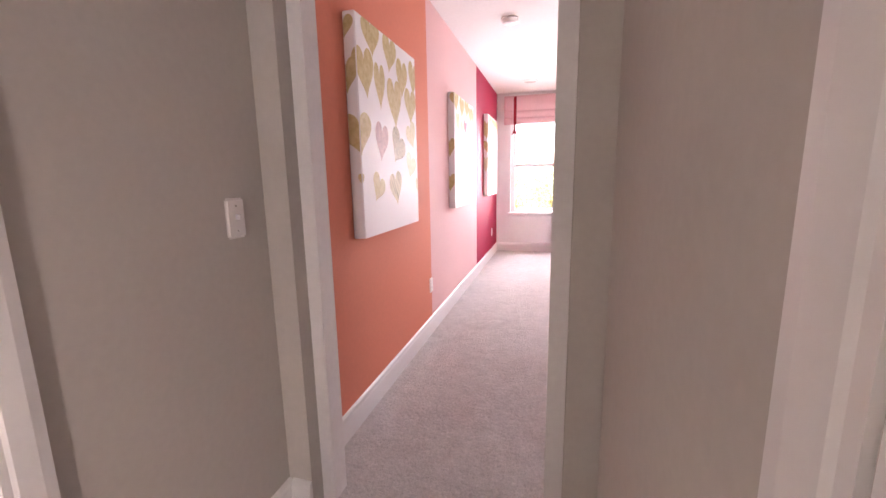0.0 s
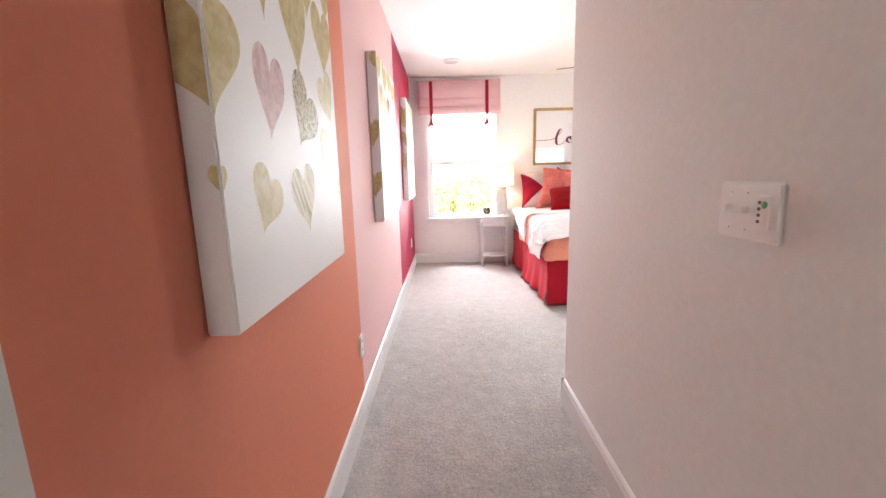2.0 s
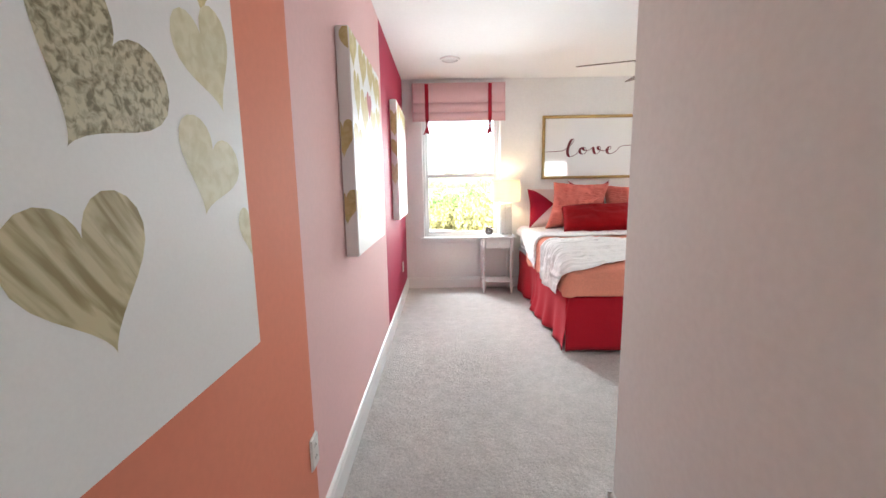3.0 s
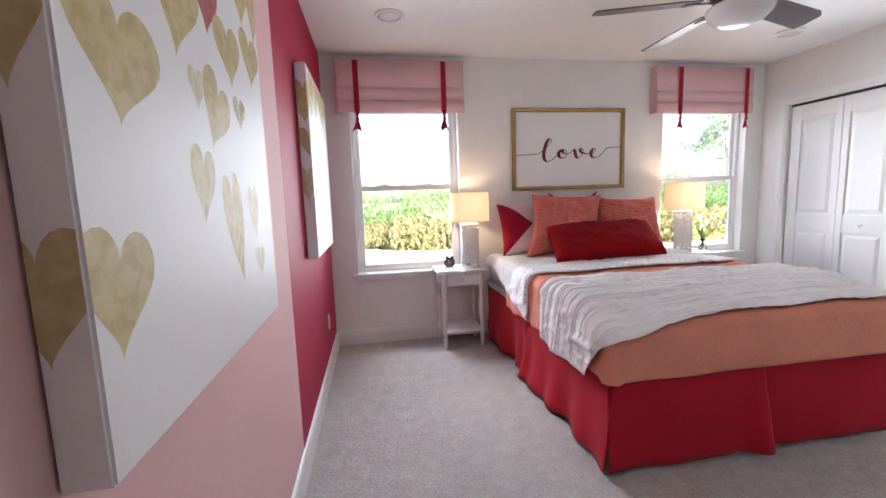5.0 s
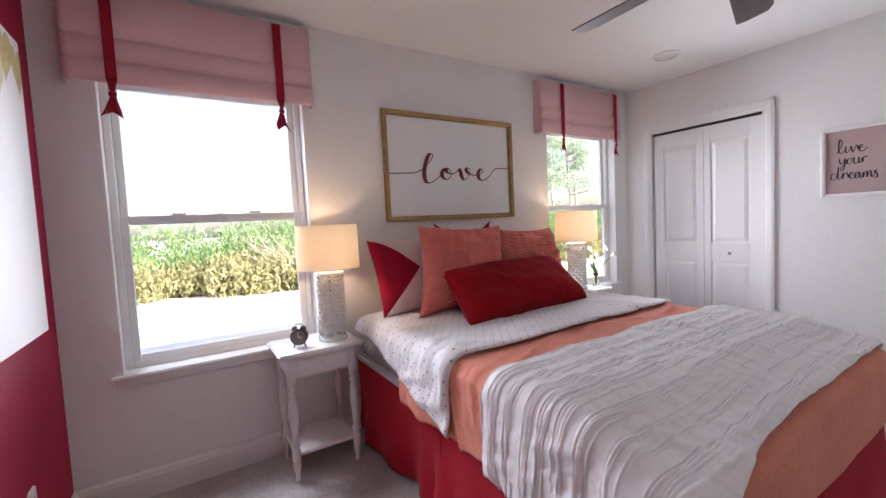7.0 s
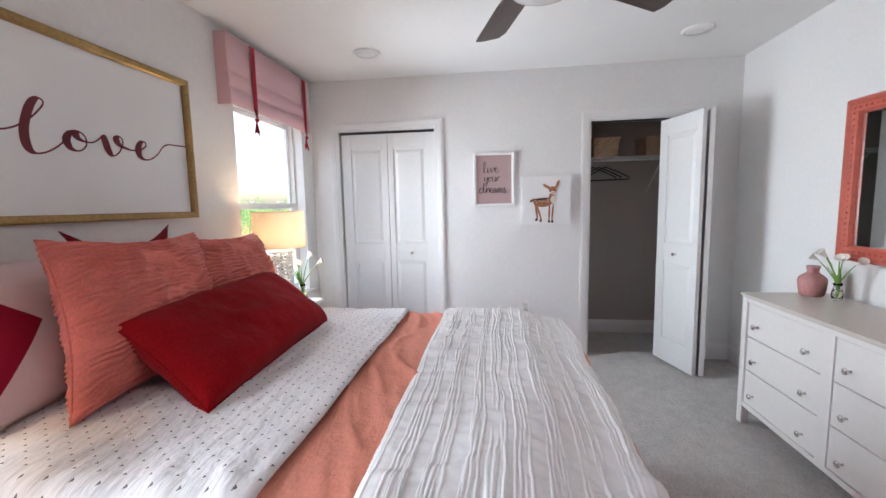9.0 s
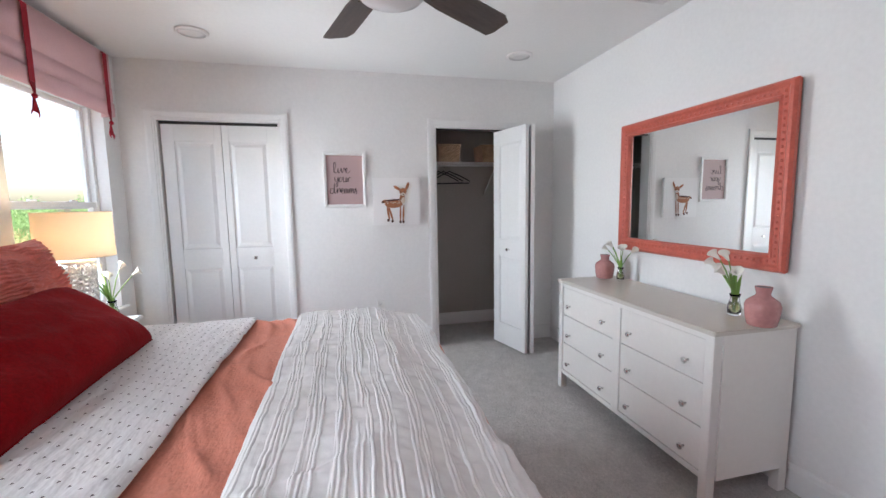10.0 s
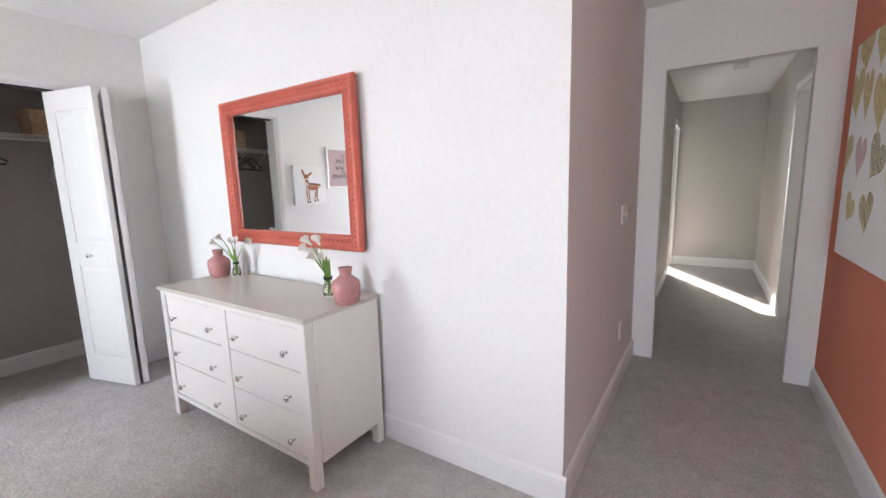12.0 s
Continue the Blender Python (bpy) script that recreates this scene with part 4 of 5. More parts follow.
# ---- flowers and vases ----
def flower_vase(x, y, z, s, lean, label, seed):
    g = random.Random(seed)
    t = thing("flower_vase", label, "flowers", (x, y, z))
    bm = bmesh.new()
    lathe(bm, [(0.018, 0.0), (0.024, 0.006), (0.026, 0.035), (0.019, 0.062), (0.016, 0.075), (0.021, 0.092), (0.0195, 0.092), (0.0145, 0.075), (0.017, 0.062), (0.023, 0.035), (0.018, 0.01)], 20, Matrix.Scale(s, 4))
    v = part("glass", bm, GLASS, t)
    bm = bmesh.new()
    lathe(bm, [(0.017, 0.011), (0.0215, 0.034), (0.0165, 0.058)], 16, Matrix.Scale(s, 4))
    part("water", bm, WATER, v)
    for k in range(3):
        a = lean + g.uniform(-2.0, 2.0)
        bm = bmesh.new()
        last = None
        for q in range(7):
            r = q / 6
            c = Vector((math.cos(a) * 0.05 * r * r * s, math.sin(a) * 0.05 * r * r * s, (0.03 + 0.15 * r) * s))
            w = Vector((-math.sin(a), math.cos(a), 0)) * 0.011 * s * math.sin(math.pi * (0.12 + 0.86 * r))
            row = [bm.verts.new(c - w), bm.verts.new(c + Vector((0.003 * math.cos(a), 0.003 * math.sin(a), 0))), bm.verts.new(c + w)]
            if last:
                for i in (0, 1):
                    bm.faces.new((last[i], last[i + 1], row[i + 1], row[i])).smooth = True
            last = row
        part("leaf", bm, STEM, t)
    for k in range(6):
        a = lean + g.uniform(-1.5, 1.5)
        l = s * g.uniform(0.17, 0.24)
        d = s * g.uniform(0.04, 0.10)
        p = [Vector((0, 0, 0.02 * s)), Vector((0.1 * d * math.cos(a), 0.1 * d * math.sin(a), 0.1 * s)), Vector((0.6 * d * math.cos(a), 0.6 * d * math.sin(a), 0.8 * l)), Vector((d * math.cos(a), d * math.sin(a), l))]
        bm = bmesh.new()
        tube(bm, p, [0.003 * s, 0.003 * s, 0.0028 * s, 0.0022 * s], 6)
        stem = part("stem", bm, STEM, t)
        bm = bmesh.new()
        n = 12
        rings = []
        axis = (p[3] - p[2]).normalized() + Vector((0.5 * math.cos(a), 0.5 * math.sin(a), 0))
        rot = axis.to_track_quat("Z", "Y").to_matrix()
        for r, hz, w in ((0.003, -0.005, 0), (0.008, 0.012, 0), (0.012, 0.026, 0.002), (0.021, 0.038, 0.010)):
            rings.append([bm.verts.new(p[3] + rot @ Vector((s * r * math.cos(2 * math.pi * i / n), s * r * math.sin(2 * math.pi * i / n), s * (hz + w * math.cos(2 * math.pi * i / n))))) for i in range(n)])
        for ra, rb in zip(rings, rings[1:]):
            for i in range(n):
                f = bm.faces.new((ra[i], ra[(i + 1) % n], rb[(i + 1) % n], rb[i]))
                f.smooth = True
        part("bloom", bm, PETAL, stem)
    return t


def rose_vase(x, y, z):
    t = thing("ceramic_vase", "glossy dusty rose ceramic bottle vase on the dresser", "vase", (x, y, z), group="rose vases on the dresser")
    bm = bmesh.new()
    lathe(bm, [(0.048, 0.0), (0.054, 0.004), (0.062, 0.04), (0.066, 0.085), (0.060, 0.105), (0.040, 0.121), (0.028, 0.130), (0.026, 0.140), (0.031, 0.160), (0.032, 0.168), (0.027, 0.168), (0.022, 0.140), (0.022, 0.12)], 32)
    body = part("body", bm, ROSE_GLAZE, t)
    # black plug in the neck for the shade inside the vase
    bm = bmesh.new()
    lathe(bm, [(0.0265, 0.150), (0.0265, 0.1665)], 20)
    part("mouth_shade", bm, DARK, body)


rose_vase(3.165, 5.605, 0.785)
rose_vase(1.985, 5.66, 0.785)
flower_vase(3.045, 5.565, 0.785, 1.0, 2.4, "small clear glass vase of white lilies beside a rose vase", 3)
flower_vase(2.14, 5.63, 0.785, 1.12, 0.8, "clear glass vase of white lilies on the dresser", 8)
flower_vase(3.36, 8.74, NS2[2], 1.2, 0.6, "small glass vase of white flowers on the nightstand", 5)


# ---- dresser ----
DRX0, DRX1, DRY0, DRY1 = 1.965, 3.225, 5.480, 5.925
dresser = thing("dresser", "white six drawer dresser with beige top and chrome knobs", "dresser", ((DRX0 + DRX1) / 2, (DRY0 + DRY1) / 2, 0))
dw, dd = (DRX1 - DRX0) / 2, (DRY1 - DRY0) / 2
bm = bmesh.new()
box(bm, -dw - 0.014, dw + 0.014, -dd - 0.004, dd + 0.014, 0.765, 0.785, 0.006, 2)
part("top", bm, DRESSER_TOP, dresser)
for sx in (-1, 1):
    bm = bmesh.new()
    box(bm, sx * (dw - 0.005) - 0.011, sx * (dw - 0.005) + 0.005, -dd + 0.044, dd - 0.044, 0.12, 0.765)
    part("side_panel", bm, DRESSER_WHITE, dresser)
    for sy in (-1, 1):
        bm = bmesh.new()
        vs = box(bm, sx * dw - sx * 0.045 if sx > 0 else -dw, dw if sx > 0 else -dw + 0.045, dd - 0.045 if sy > 0 else -dd, dd if sy > 0 else -dd + 0.045, 0.0, 0.765, 0.003)
        for v in bm.verts:
            if v.co.z < 0.05:
                v.co.x += -sx * 0.012 if abs(v.co.x) < dw - 0.02 else 0
                v.co.x += sx * 0.012 if abs(v.co.x) < dw - 0.03 else 0
        part("leg", bm, DRESSER_WHITE, dresser)
bm = bmesh.new()
box(bm, -dw + 0.045, dw - 0.045, dd - 0.03, dd - 0.004, 0.738, 0.765)
box(bm, -dw + 0.045, dw - 0.045, dd - 0.03, dd - 0.004, 0.112, 0.138)
box(bm, -0.032, 0.032, dd - 0.03, dd - 0.0045, 0.138, 0.738)
part("face_frame", bm, DRESSER_WHITE, dresser)
bm = bmesh.new()
box(bm, -dw + 0.045, dw - 0.045, -dd + 0.002, dd - 0.05, 0.13, 0.76)
part("carcass", bm, DRESSER_WHITE, dresser)
for c in (0, 1):
    x0, x1 = (-dw + 0.049, -0.035) if c == 0 else (0.035, dw - 0.049)
    for r in range(3):
        z0 = 0.1415 + r * 0.1995
        bm = bmesh.new()
        box(bm, x0, x1, dd - 0.05, dd - 0.008, z0, z0 + 0.195, 0.0025)
        d = part("drawer", bm, DRESSER_WHITE, dresser)
        for kx in ((-0.495, -0.118), (0.115, 0.495))[c]:
            bm = bmesh.new()
            lathe(bm, [(0.006, 0), (0.005, 0.012), (0.009, 0.016), (0.0145, 0.020), (0.0150, 0.026), (0.010, 0.030)], 16, pose(kx, dd - 0.008, 0.206 + r * 0.2045, -90, 0, 0))
            part("knob", bm, CHROME, d, "chrome knob")

# ---- mirror ----
mirror = thing("wall_mirror", "rectangular wall mirror in a carved coral painted frame", "mirror", (2.598, YD + 0.022, 0.992))
mw, mh, fw = 0.571, 0.850, 0.082
bm = bmesh.new()
prof = [(0.006, 0.0), (0.0, 0.026), (0.010, 0.040), (0.022, 0.042), (0.034, 0.032), (0.060, 0.030), (0.066, 0.036), (0.074, 0.034), (0.082, 0.016), (0.082, 0.006)]
loops = [[bm.verts.new(p) for p in ((-mw + o, d, o), (mw - o, d, o), (mw - o, d, mh - o), (-mw + o, d, mh - o))] for o, d in prof]
for a, b in zip(loops, loops[1:]):
    for i in range(4):
        bm.faces.new((a[i], a[(i + 1) % 4], b[(i + 1) % 4], b[i]))
mframe = part("mirror_frame", bm, MIRROR_FRAME, mirror)
bead = bmesh.new()
bmesh.ops.create_uvsphere(bead, u_segments=8, v_segments=5, radius=0.0075)
bead_mesh = mesh_of("bead", bead, MIRROR_FRAME, True)
steps = []
for k in range(34):
    u = -mw + 0.05 + (2 * mw - 0.1) * k / 33
    steps += [(u, 0.048), (u, mh - 0.048)]
for k in range(24):
    w = 0.075 + (mh - 0.15) * k / 23
    steps += [(-mw + 0.048, w), (mw - 0.048, w)]
for u, w in steps:
    ob = new("bead", bead_mesh)
    ob.parent = mframe
    ob.location = (u, 0.031, w)
bm = bmesh.new()
box(bm, -mw + 0.078, mw - 0.078, 0.004, 0.012, 0.078, mh - 0.078)
part("mirror_glass", bm, MIRROR, mirror, "clear silvered glass")


# ---- closet doors ----
def panel_door(bm, w, h, t=0.034, stiles=(0.075, 0.075)):
    """Two panel moulded leaf, local x from 0 to w, y from -t/2 to t/2; stiles: their widths at 0 and at w."""
    ys = t / 2
    panels = []
    (st, sr), z0, z1, z2, z3 = stiles, 0.20, 0.83, 0.985, h - 0.13
    box(bm, 0, w, -ys + 0.009, ys - 0.009, 0, h)
    for s in (-1, 1):
        a, b = (ys - 0.009, ys) if s > 0 else (-ys, -ys + 0.009)
        box(bm, 0, st, a, b, 0, h, 0.0012)
        box(bm, w - sr, w, a, b, 0, h, 0.0012)
        for p, q in ((0, z0), (z1, z2), (z3, h)):
            box(bm, st, w - sr, a, b, p, q, 0.0012)
        for p, q in ((z0, z1), (z2, z3)):
            o = 0.028
            lo, hi = (ys - 0.0095, ys - 0.0015) if s > 0 else (-ys + 0.0015, -ys + 0.0095)
            pb = bmesh.new()
            panels.append(pb)
            vs = box(pb, st + 0.012, w - sr - 0.012, lo, hi, p + 0.012, q - 0.012)
            for v in vs:
                if (v.co.y > 0) == (s > 0) and abs(v.co.y) > ys - 0.003:
                    v.co.x += o if v.co.x < (st + w - sr) / 2 else -o
                    v.co.z += o if v.co.z < (p + q) / 2 else -o
    return panels


def knob_mesh():
    bm = bmesh.new()
    lathe(bm, [(0.006, 0), (0.006, 0.012), (0.013, 0.018), (0.015, 0.026), (0.010, 0.032)], 14, pose(0, 0, 0, 90, 0, 0))
    return bm


def bifold(name, label, leaves, knob_leaf, knob_x):
    t = thing(name, label, "door", kind="structure")
    for i, (m, w) in enumerate(leaves):
        bm = bmesh.new()
        panels = panel_door(bm, w, 1.963, stiles=((0.09, 0.05), (0.05, 0.09))[i])
        leaf = part("door_leaf", bm, DOOR_WHITE, t, at=m)
        for pb in panels:
            part("panel", pb, DOOR_WHITE, leaf)
        if i == knob_leaf:
            part("knob", knob_mesh(), CHROME, leaf, at=Matrix.Translation((knob_x, -0.017, 0.90)))
    return t


LW = 0.425
bifold("door_closet_closed", "closed white two panel bifold closet door", [
    (pose(XR + 0.045, C1[1] - 0.024, 0.012, 0, 0, -90), LW), (pose(XR + 0.045, C1[1] - 0.028 - LW, 0.012, 0, 0, -90), LW)], 1, 0.20)


def leaf_between(p, q):
    d = Vector((q[0] - p[0], q[1] - p[1], 0))
    return pose(p[0], p[1], 0.012, 0, 0, math.degrees(math.atan2(d.y, d.x))), d.length


bifold("door_closet_open", "white bifold closet door folded open into the room", [
    leaf_between((4.27, 6.015), (3.835, 5.895)), leaf_between((3.83, 5.845), (4.262, 5.725))], 0, 0.23)
# track coloured black so the gap above the leaves reads as shade
bm = bmesh.new()
box(bm, XR + 0.035, XR + 0.065, C1[0] + 0.013, C1[1] - 0.013, CZ - 0.034, CZ - 0.012)
solid("closet_track", bm, DARK, "bifold track over the closed closet door, blackened for the shaded gap", "track", kind="structure")
bm = bmesh.new()
box(bm, XR + 0.025, XR + 0.065, C2[0] + 0.013, C2[1] - 0.013, CZ - 0.022, CZ - 0.012)
solid("closet_track", bm, DARK, "dark bifold track over the open closet", "track", kind="structure")

# closed closet door in the hall
bm = bmesh.new()
panels = panel_door(bm, 0.65, 2.02)
t = thing("door_hall", "closed white two panel hall door", "door", (1.05, 2.69, 0.0), kind="structure")
leaf = part("door_leaf", bm, DOOR_WHITE, t, at=pose(0.013, -0.045, 0.005, 0, 0, -90))
for pb in panels:
    part("panel", pb, DOOR_WHITE, leaf)

# ---- closet contents ----
shelf = thing("wire_shelf", "white coated wire closet shelf with hanging rod", "shelf", (4.93, 6.35, 1.73))
for x, z in ((-0.40, 0), (-0.27, 0), (-0.13, 0), (-0.01, 0), (-0.40, -0.032)):
    bm = bmesh.new()
    tube(bm, [(x, -0.88, z), (x, 0.98, z)], 0.004, 6)
    part("long_wire", bm, WIRE, shelf)
bm = bmesh.new()
for k in range(75):
    y = -0.88 + k * 0.025
    tube(bm, [(-0.01, y, 0.004), (-0.40, y, 0.004), (-0.402, y, -0.03)], 0.0018, 4)
part("cross_wires", bm, WIRE, shelf)
for y in (-0.45, 0.35):
    bm = bmesh.new()
    tube(bm, [(-0.39, y, -0.01), (-0.005, y, -0.30)], 0.006, 6)
    part("brace", bm, WIRE, shelf)


def basket(x, y, z, w, d, h):
    t = thing("storage_basket", "tan woven storage basket on the wire shelf", "basket", (x, y, z), group="baskets on the closet shelf")
    bm = bmesh.new()
    rows, n = 10, 40
    rings = []
    for j in range(rows + 1):
        f = 0.90 + 0.10 * j / rows
        ring = []
        for i in range(n):
            a = 2 * math.pi * i / n
            c, s = math.cos(a), math.sin(a)
            k = 1 / max(abs(c), abs(s)) ** 0.85
            b = 1 + 0.012 * (1 if (i + j) % 2 else -1)
            ring.append(bm.verts.new((c * k * d / 2 * f * b, s * k * w / 2 * f * b, h * j / rows)))
        rings.append(ring)
    for a, b in zip(rings, rings[1:]):
        for i in range(n):
            bm.faces.new((a[i], a[(i + 1) % n], b[(i + 1) % n], b[i]))
    bm.faces.new(rings[0])
    body = part("body", bm, BASKET, t)
    bm = bmesh.new()
    tube(bm, [v for v in [(math.cos(2 * math.pi * i / n) / max(abs(math.cos(2 * math.pi * i / n)), abs(math.sin(2 * math.pi * i / n))) ** 0.85 * d / 2,
                           math.sin(2 * math.pi * i / n) / max(abs(math.cos(2 * math.pi * i / n)), abs(math.sin(2 * math.pi * i / n))) ** 0.85 * w / 2, h) for i in range(n)]], 0.007, 6, True)
    part("rim", bm, BASKET, body)


basket(4.70, 6.38, 1.738, 0.24, 0.30, 0.165)
basket(4.70, 5.93, 1.738, 0.24, 0.30, 0.165)


def hanger(y, tilt):
    t = thing("clothes_hanger", "dark plastic clothes hanger on the rod", "hanger", (4.53, y, 1.698), group="hangers on the closet rod", rz=tilt)
    bm = bmesh.new()
    tube(bm, [(0.012, 0, -0.012), (0.010, 0, 0.004), (0, 0, 0.008), (-0.012, 0, 0.0), (-0.006, 0, -0.03), (0, 0, -0.055)], 0.0025, 6)
    part("hook", bm, CHROME, t)
    bm = bmesh.new()
    tube(bm, [(0, 0, -0.055), (-0.10, 0, -0.10), (-0.20, 0, -0.155), (-0.19, 0, -0.172), (0.19, 0, -0.172), (0.20, 0, -0.155), (0.10, 0, -0.10)], 0.006, 6, True)
    part("bar", bm, DARK, t)


for y, a in ((6.50, 62), (6.45, 55), (6.39, 66)):
    hanger(y, a)


# ---- pictures ----
def picture_frame(name, label, m, w, h, fw, depth, frame_mat, sheet_mat, glass=True):
    """A framed sheet; local x along the wall, y out of it, z up; origin at the lower left corner."""
    t = thing(name, label, "picture")
    t.matrix_world = m
    bm = bmesh.new()
    prof = [(0.0, 0.0), (0.0, depth), (fw * 0.25, depth + 0.003), (fw * 0.8, depth), (fw, depth * 0.7), (fw, 0.002)]
    loops = [[bm.verts.new(p) for p in ((o, d, o), (w - o, d, o), (w - o, d, h - o), (o, d, h - o))] for o, d in prof]
    for a, b in zip(loops, loops[1:]):
        for i in range(4):
            bm.faces.new((a[i], a[(i + 1) % 4], b[(i + 1) % 4], b[i]))
    part("frame", bm, frame_mat, t)
    bm = bmesh.new()
    box(bm, fw - 0.004, w - fw + 0.004, 0.002, 0.006, fw - 0.004, h - fw + 0.004)
    sheet = part("sheet", bm, sheet_mat, t)
    if glass:
        bm = bmesh.new()
        box(bm, fw - 0.003, w - fw + 0.003, 0.0125, 0.0145, fw - 0.003, h - fw + 0.003)
        part("glass", bm, PICTURE_GLASS, t).visible_shadow = False
    return t, sheet


def pen(points, widths, steps=9):
    """A smooth broad stroke through points (Catmull-Rom), as a flat ribbon in x and z."""
    pts = [Vector((x, 0, z)) for x, z in points]
    out = []
    for i in range(len(pts) - 1):
        p0, p1, p2, p3 = pts[max(i - 1, 0)], pts[i], pts[i + 1], pts[min(i + 2, len(pts) - 1)]
        for k in range(steps):
            t = k / steps
            out.append(((2 * p1 + (p2 - p0) * t + (2 * p0 - 5 * p1 + 4 * p2 - p3) * t * t + (3 * p1 - p0 - 3 * p2 + p3) * t ** 3) * 0.5))
    out.append(pts[-1])
    bm = bmesh.new()
    last = None
    n = len(out)
    for i, p in enumerate(out):
        d = (out[min(i + 1, n - 1)] - out[max(i - 1, 0)])
        d = d.normalized() if d.length > 1e-9 else Vector((1, 0, 0))
        # broad on the down strokes, thin on the up strokes
        w = widths[0] + (widths[1] - widths[0]) * max(0.0, -d.z) ** 1.3
        s = Vector((d.z, 0, -d.x)) * w
        pair = (bm.verts.new(p + s), bm.verts.new(p - s))
        if last:
            bm.faces.new((last[0], pair[0], pair[1], last[1]))
        last = pair
    return bm


# the word love in a flowing hand, with a line running in and out
love, sheet = picture_frame("framed_print", "gold framed print with the word love in maroon script", pose(2.713, YW - 0.002, 1.295, 0, 0, 180), 1.091, 0.722, 0.032, 0.028, GOLD, PAPER, False)
script = [(0.034, 0.314), (0.20, 0.320), (0.262, 0.334), (0.318, 0.372), (0.362, 0.420), (0.374, 0.446), (0.358, 0.455), (0.336, 0.437), (0.315, 0.392), (0.300, 0.332), (0.304, 0.280), (0.326, 0.256), (0.362, 0.262),
          (0.400, 0.284), (0.432, 0.312), (0.462, 0.346), (0.482, 0.359), (0.456, 0.347), (0.442, 0.319), (0.456, 0.290), (0.487, 0.283), (0.516, 0.304), (0.519, 0.338), (0.497, 0.358), (0.480, 0.344), (0.502, 0.326),
          (0.545, 0.324), (0.578, 0.345), (0.592, 0.358), (0.602, 0.338), (0.612, 0.302), (0.634, 0.281), (0.666, 0.302), (0.686, 0.346), (0.673, 0.367), (0.655, 0.356), (0.668, 0.332), (0.712, 0.318),
          (0.748, 0.318), (0.778, 0.326), (0.806, 0.346), (0.801, 0.363), (0.780, 0.358), (0.762, 0.330), (0.768, 0.296), (0.795, 0.281), (0.832, 0.289), (0.872, 0.316), (0.906, 0.354), (0.942, 0.371), (1.0, 0.374), (1.057, 0.376)]
bm = pen([(1.091 - x, z) for x, z in script], (0.0032, 0.0165))
part("lettering", bm, INK, sheet, "maroon script lettering reading love", at=Matrix.Translation((0, 0.0075, 0)))


live, sheet = picture_frame("framed_print", "white framed dusty pink print reading live your dreams", pose(XR - 0.002, 7.208, 1.312, 0, 0, 90), 0.350, 0.462, 0.026, 0.020, TRIM, PINK_PAPER, False)
LIVE = [(0, 0.1), (0.5, 1.2), (0.55, 2.0), (0.3, 2.2), (0.15, 1.4), (0.2, 0.3), (0.5, 0), (0.9, 0.4), (1.0, 1.0), (1.0, 0.2), (1.2, 0), (1.5, 0.5), (1.6, 1.0),
        (1.85, 0.0), (2.2, 1.0), (2.4, 0.85), (2.5, 0.4), (2.95, 0.75), (2.8, 1.05), (2.55, 0.6), (2.7, 0.05), (3.1, 0.05), (3.5, 0.5)]
YOUR = [(0, 1), (0.1, 0.3), (0.4, 0.2), (0.7, 1.0), (0.65, 0), (0.5, -0.8), (0.2, -0.9), (0.3, -0.3), (0.9, 0.3), (1.1, 0.9), (0.9, 0.5), (1.05, 0.05), (1.4, 0.2), (1.45, 0.8), (1.15, 0.95),
        (1.5, 0.85), (1.75, 1), (1.75, 0.3), (1.95, 0), (2.25, 0.3), (2.35, 1), (2.35, 0.2), (2.55, 0.1), (2.75, 0.9), (2.8, 0.1), (2.85, 0.7), (3.1, 1.0), (3.3, 0.85)]
DREAMS = [(0.6, 0.9), (0.2, 0.95), (0, 0.4), (0.2, 0), (0.55, 0.3), (0.75, 2.0), (0.7, 0.4), (0.85, 0.05), (1.1, 0.5), (1.2, 1.0), (1.2, 0.05), (1.3, 0.7), (1.55, 1.0), (1.65, 0.7), (1.75, 0.3),
          (2.15, 0.7), (2.0, 1.0), (1.8, 0.5), (1.95, 0.05), (2.3, 0.2), (2.75, 0.9), (2.4, 0.8), (2.35, 0.2), (2.6, 0.05), (2.8, 0.8), (2.8, 0.1), (3.0, 0.2), (3.1, 0.9), (3.1, 0.05), (3.3, 0.9),
          (3.45, 0.8), (3.45, 0.05), (3.65, 0.9), (3.8, 0.8), (3.82, 0.1), (4.0, 0.2), (4.3, 0.95), (4.1, 0.75), (4.35, 0.4), (4.3, -0.1), (4.0, 0.0)]
for strokes, x, z, sx, sz in ((LIVE, 0.268, 0.290, 0.0405, 0.040), (YOUR, 0.258, 0.214, 0.040, 0.040), (DREAMS, 0.300, 0.118, 0.0505, 0.043)):
    part("lettering", pen([(x - a * sx, z + b * sz) for a, b in strokes], (0.0022, 0.0038), 6), GREY_INK, sheet, "charcoal hand lettering", at=Matrix.Translation((0, 0.0075, 0)))

deer = thing("canvas_print", "square white canvas with a painted spotted fawn", "picture")
deer.matrix_world = pose(XR - 0.001, 6.745, 1.153, 0, 0, 90)
bm = bmesh.new()
box(bm, 0, 0.412, 0, 0.036, 0, 0.405, 0.004, 2)
block = part("canvas", bm, CANVAS, deer)


def blob(parent, name, cx, cz, rx, rz, turn, material, depth=0.0375, taper=0.0):
    bm = bmesh.new()
    n = 20
    c, s = math.cos(radians(turn)), math.sin(radians(turn))
    vs = []
    for i in range(n):
        a = 2 * math.pi * i / n
        x, z = rx * math.cos(a), rz * math.sin(a)
        x *= 1 - taper * math.sin(a)
        vs.append(bm.verts.new((0.412 - (cx + x * c - z * s), depth, cz + x * s + z * c)))
    bm.faces.new(vs)
    return part(name, bm, material, parent)


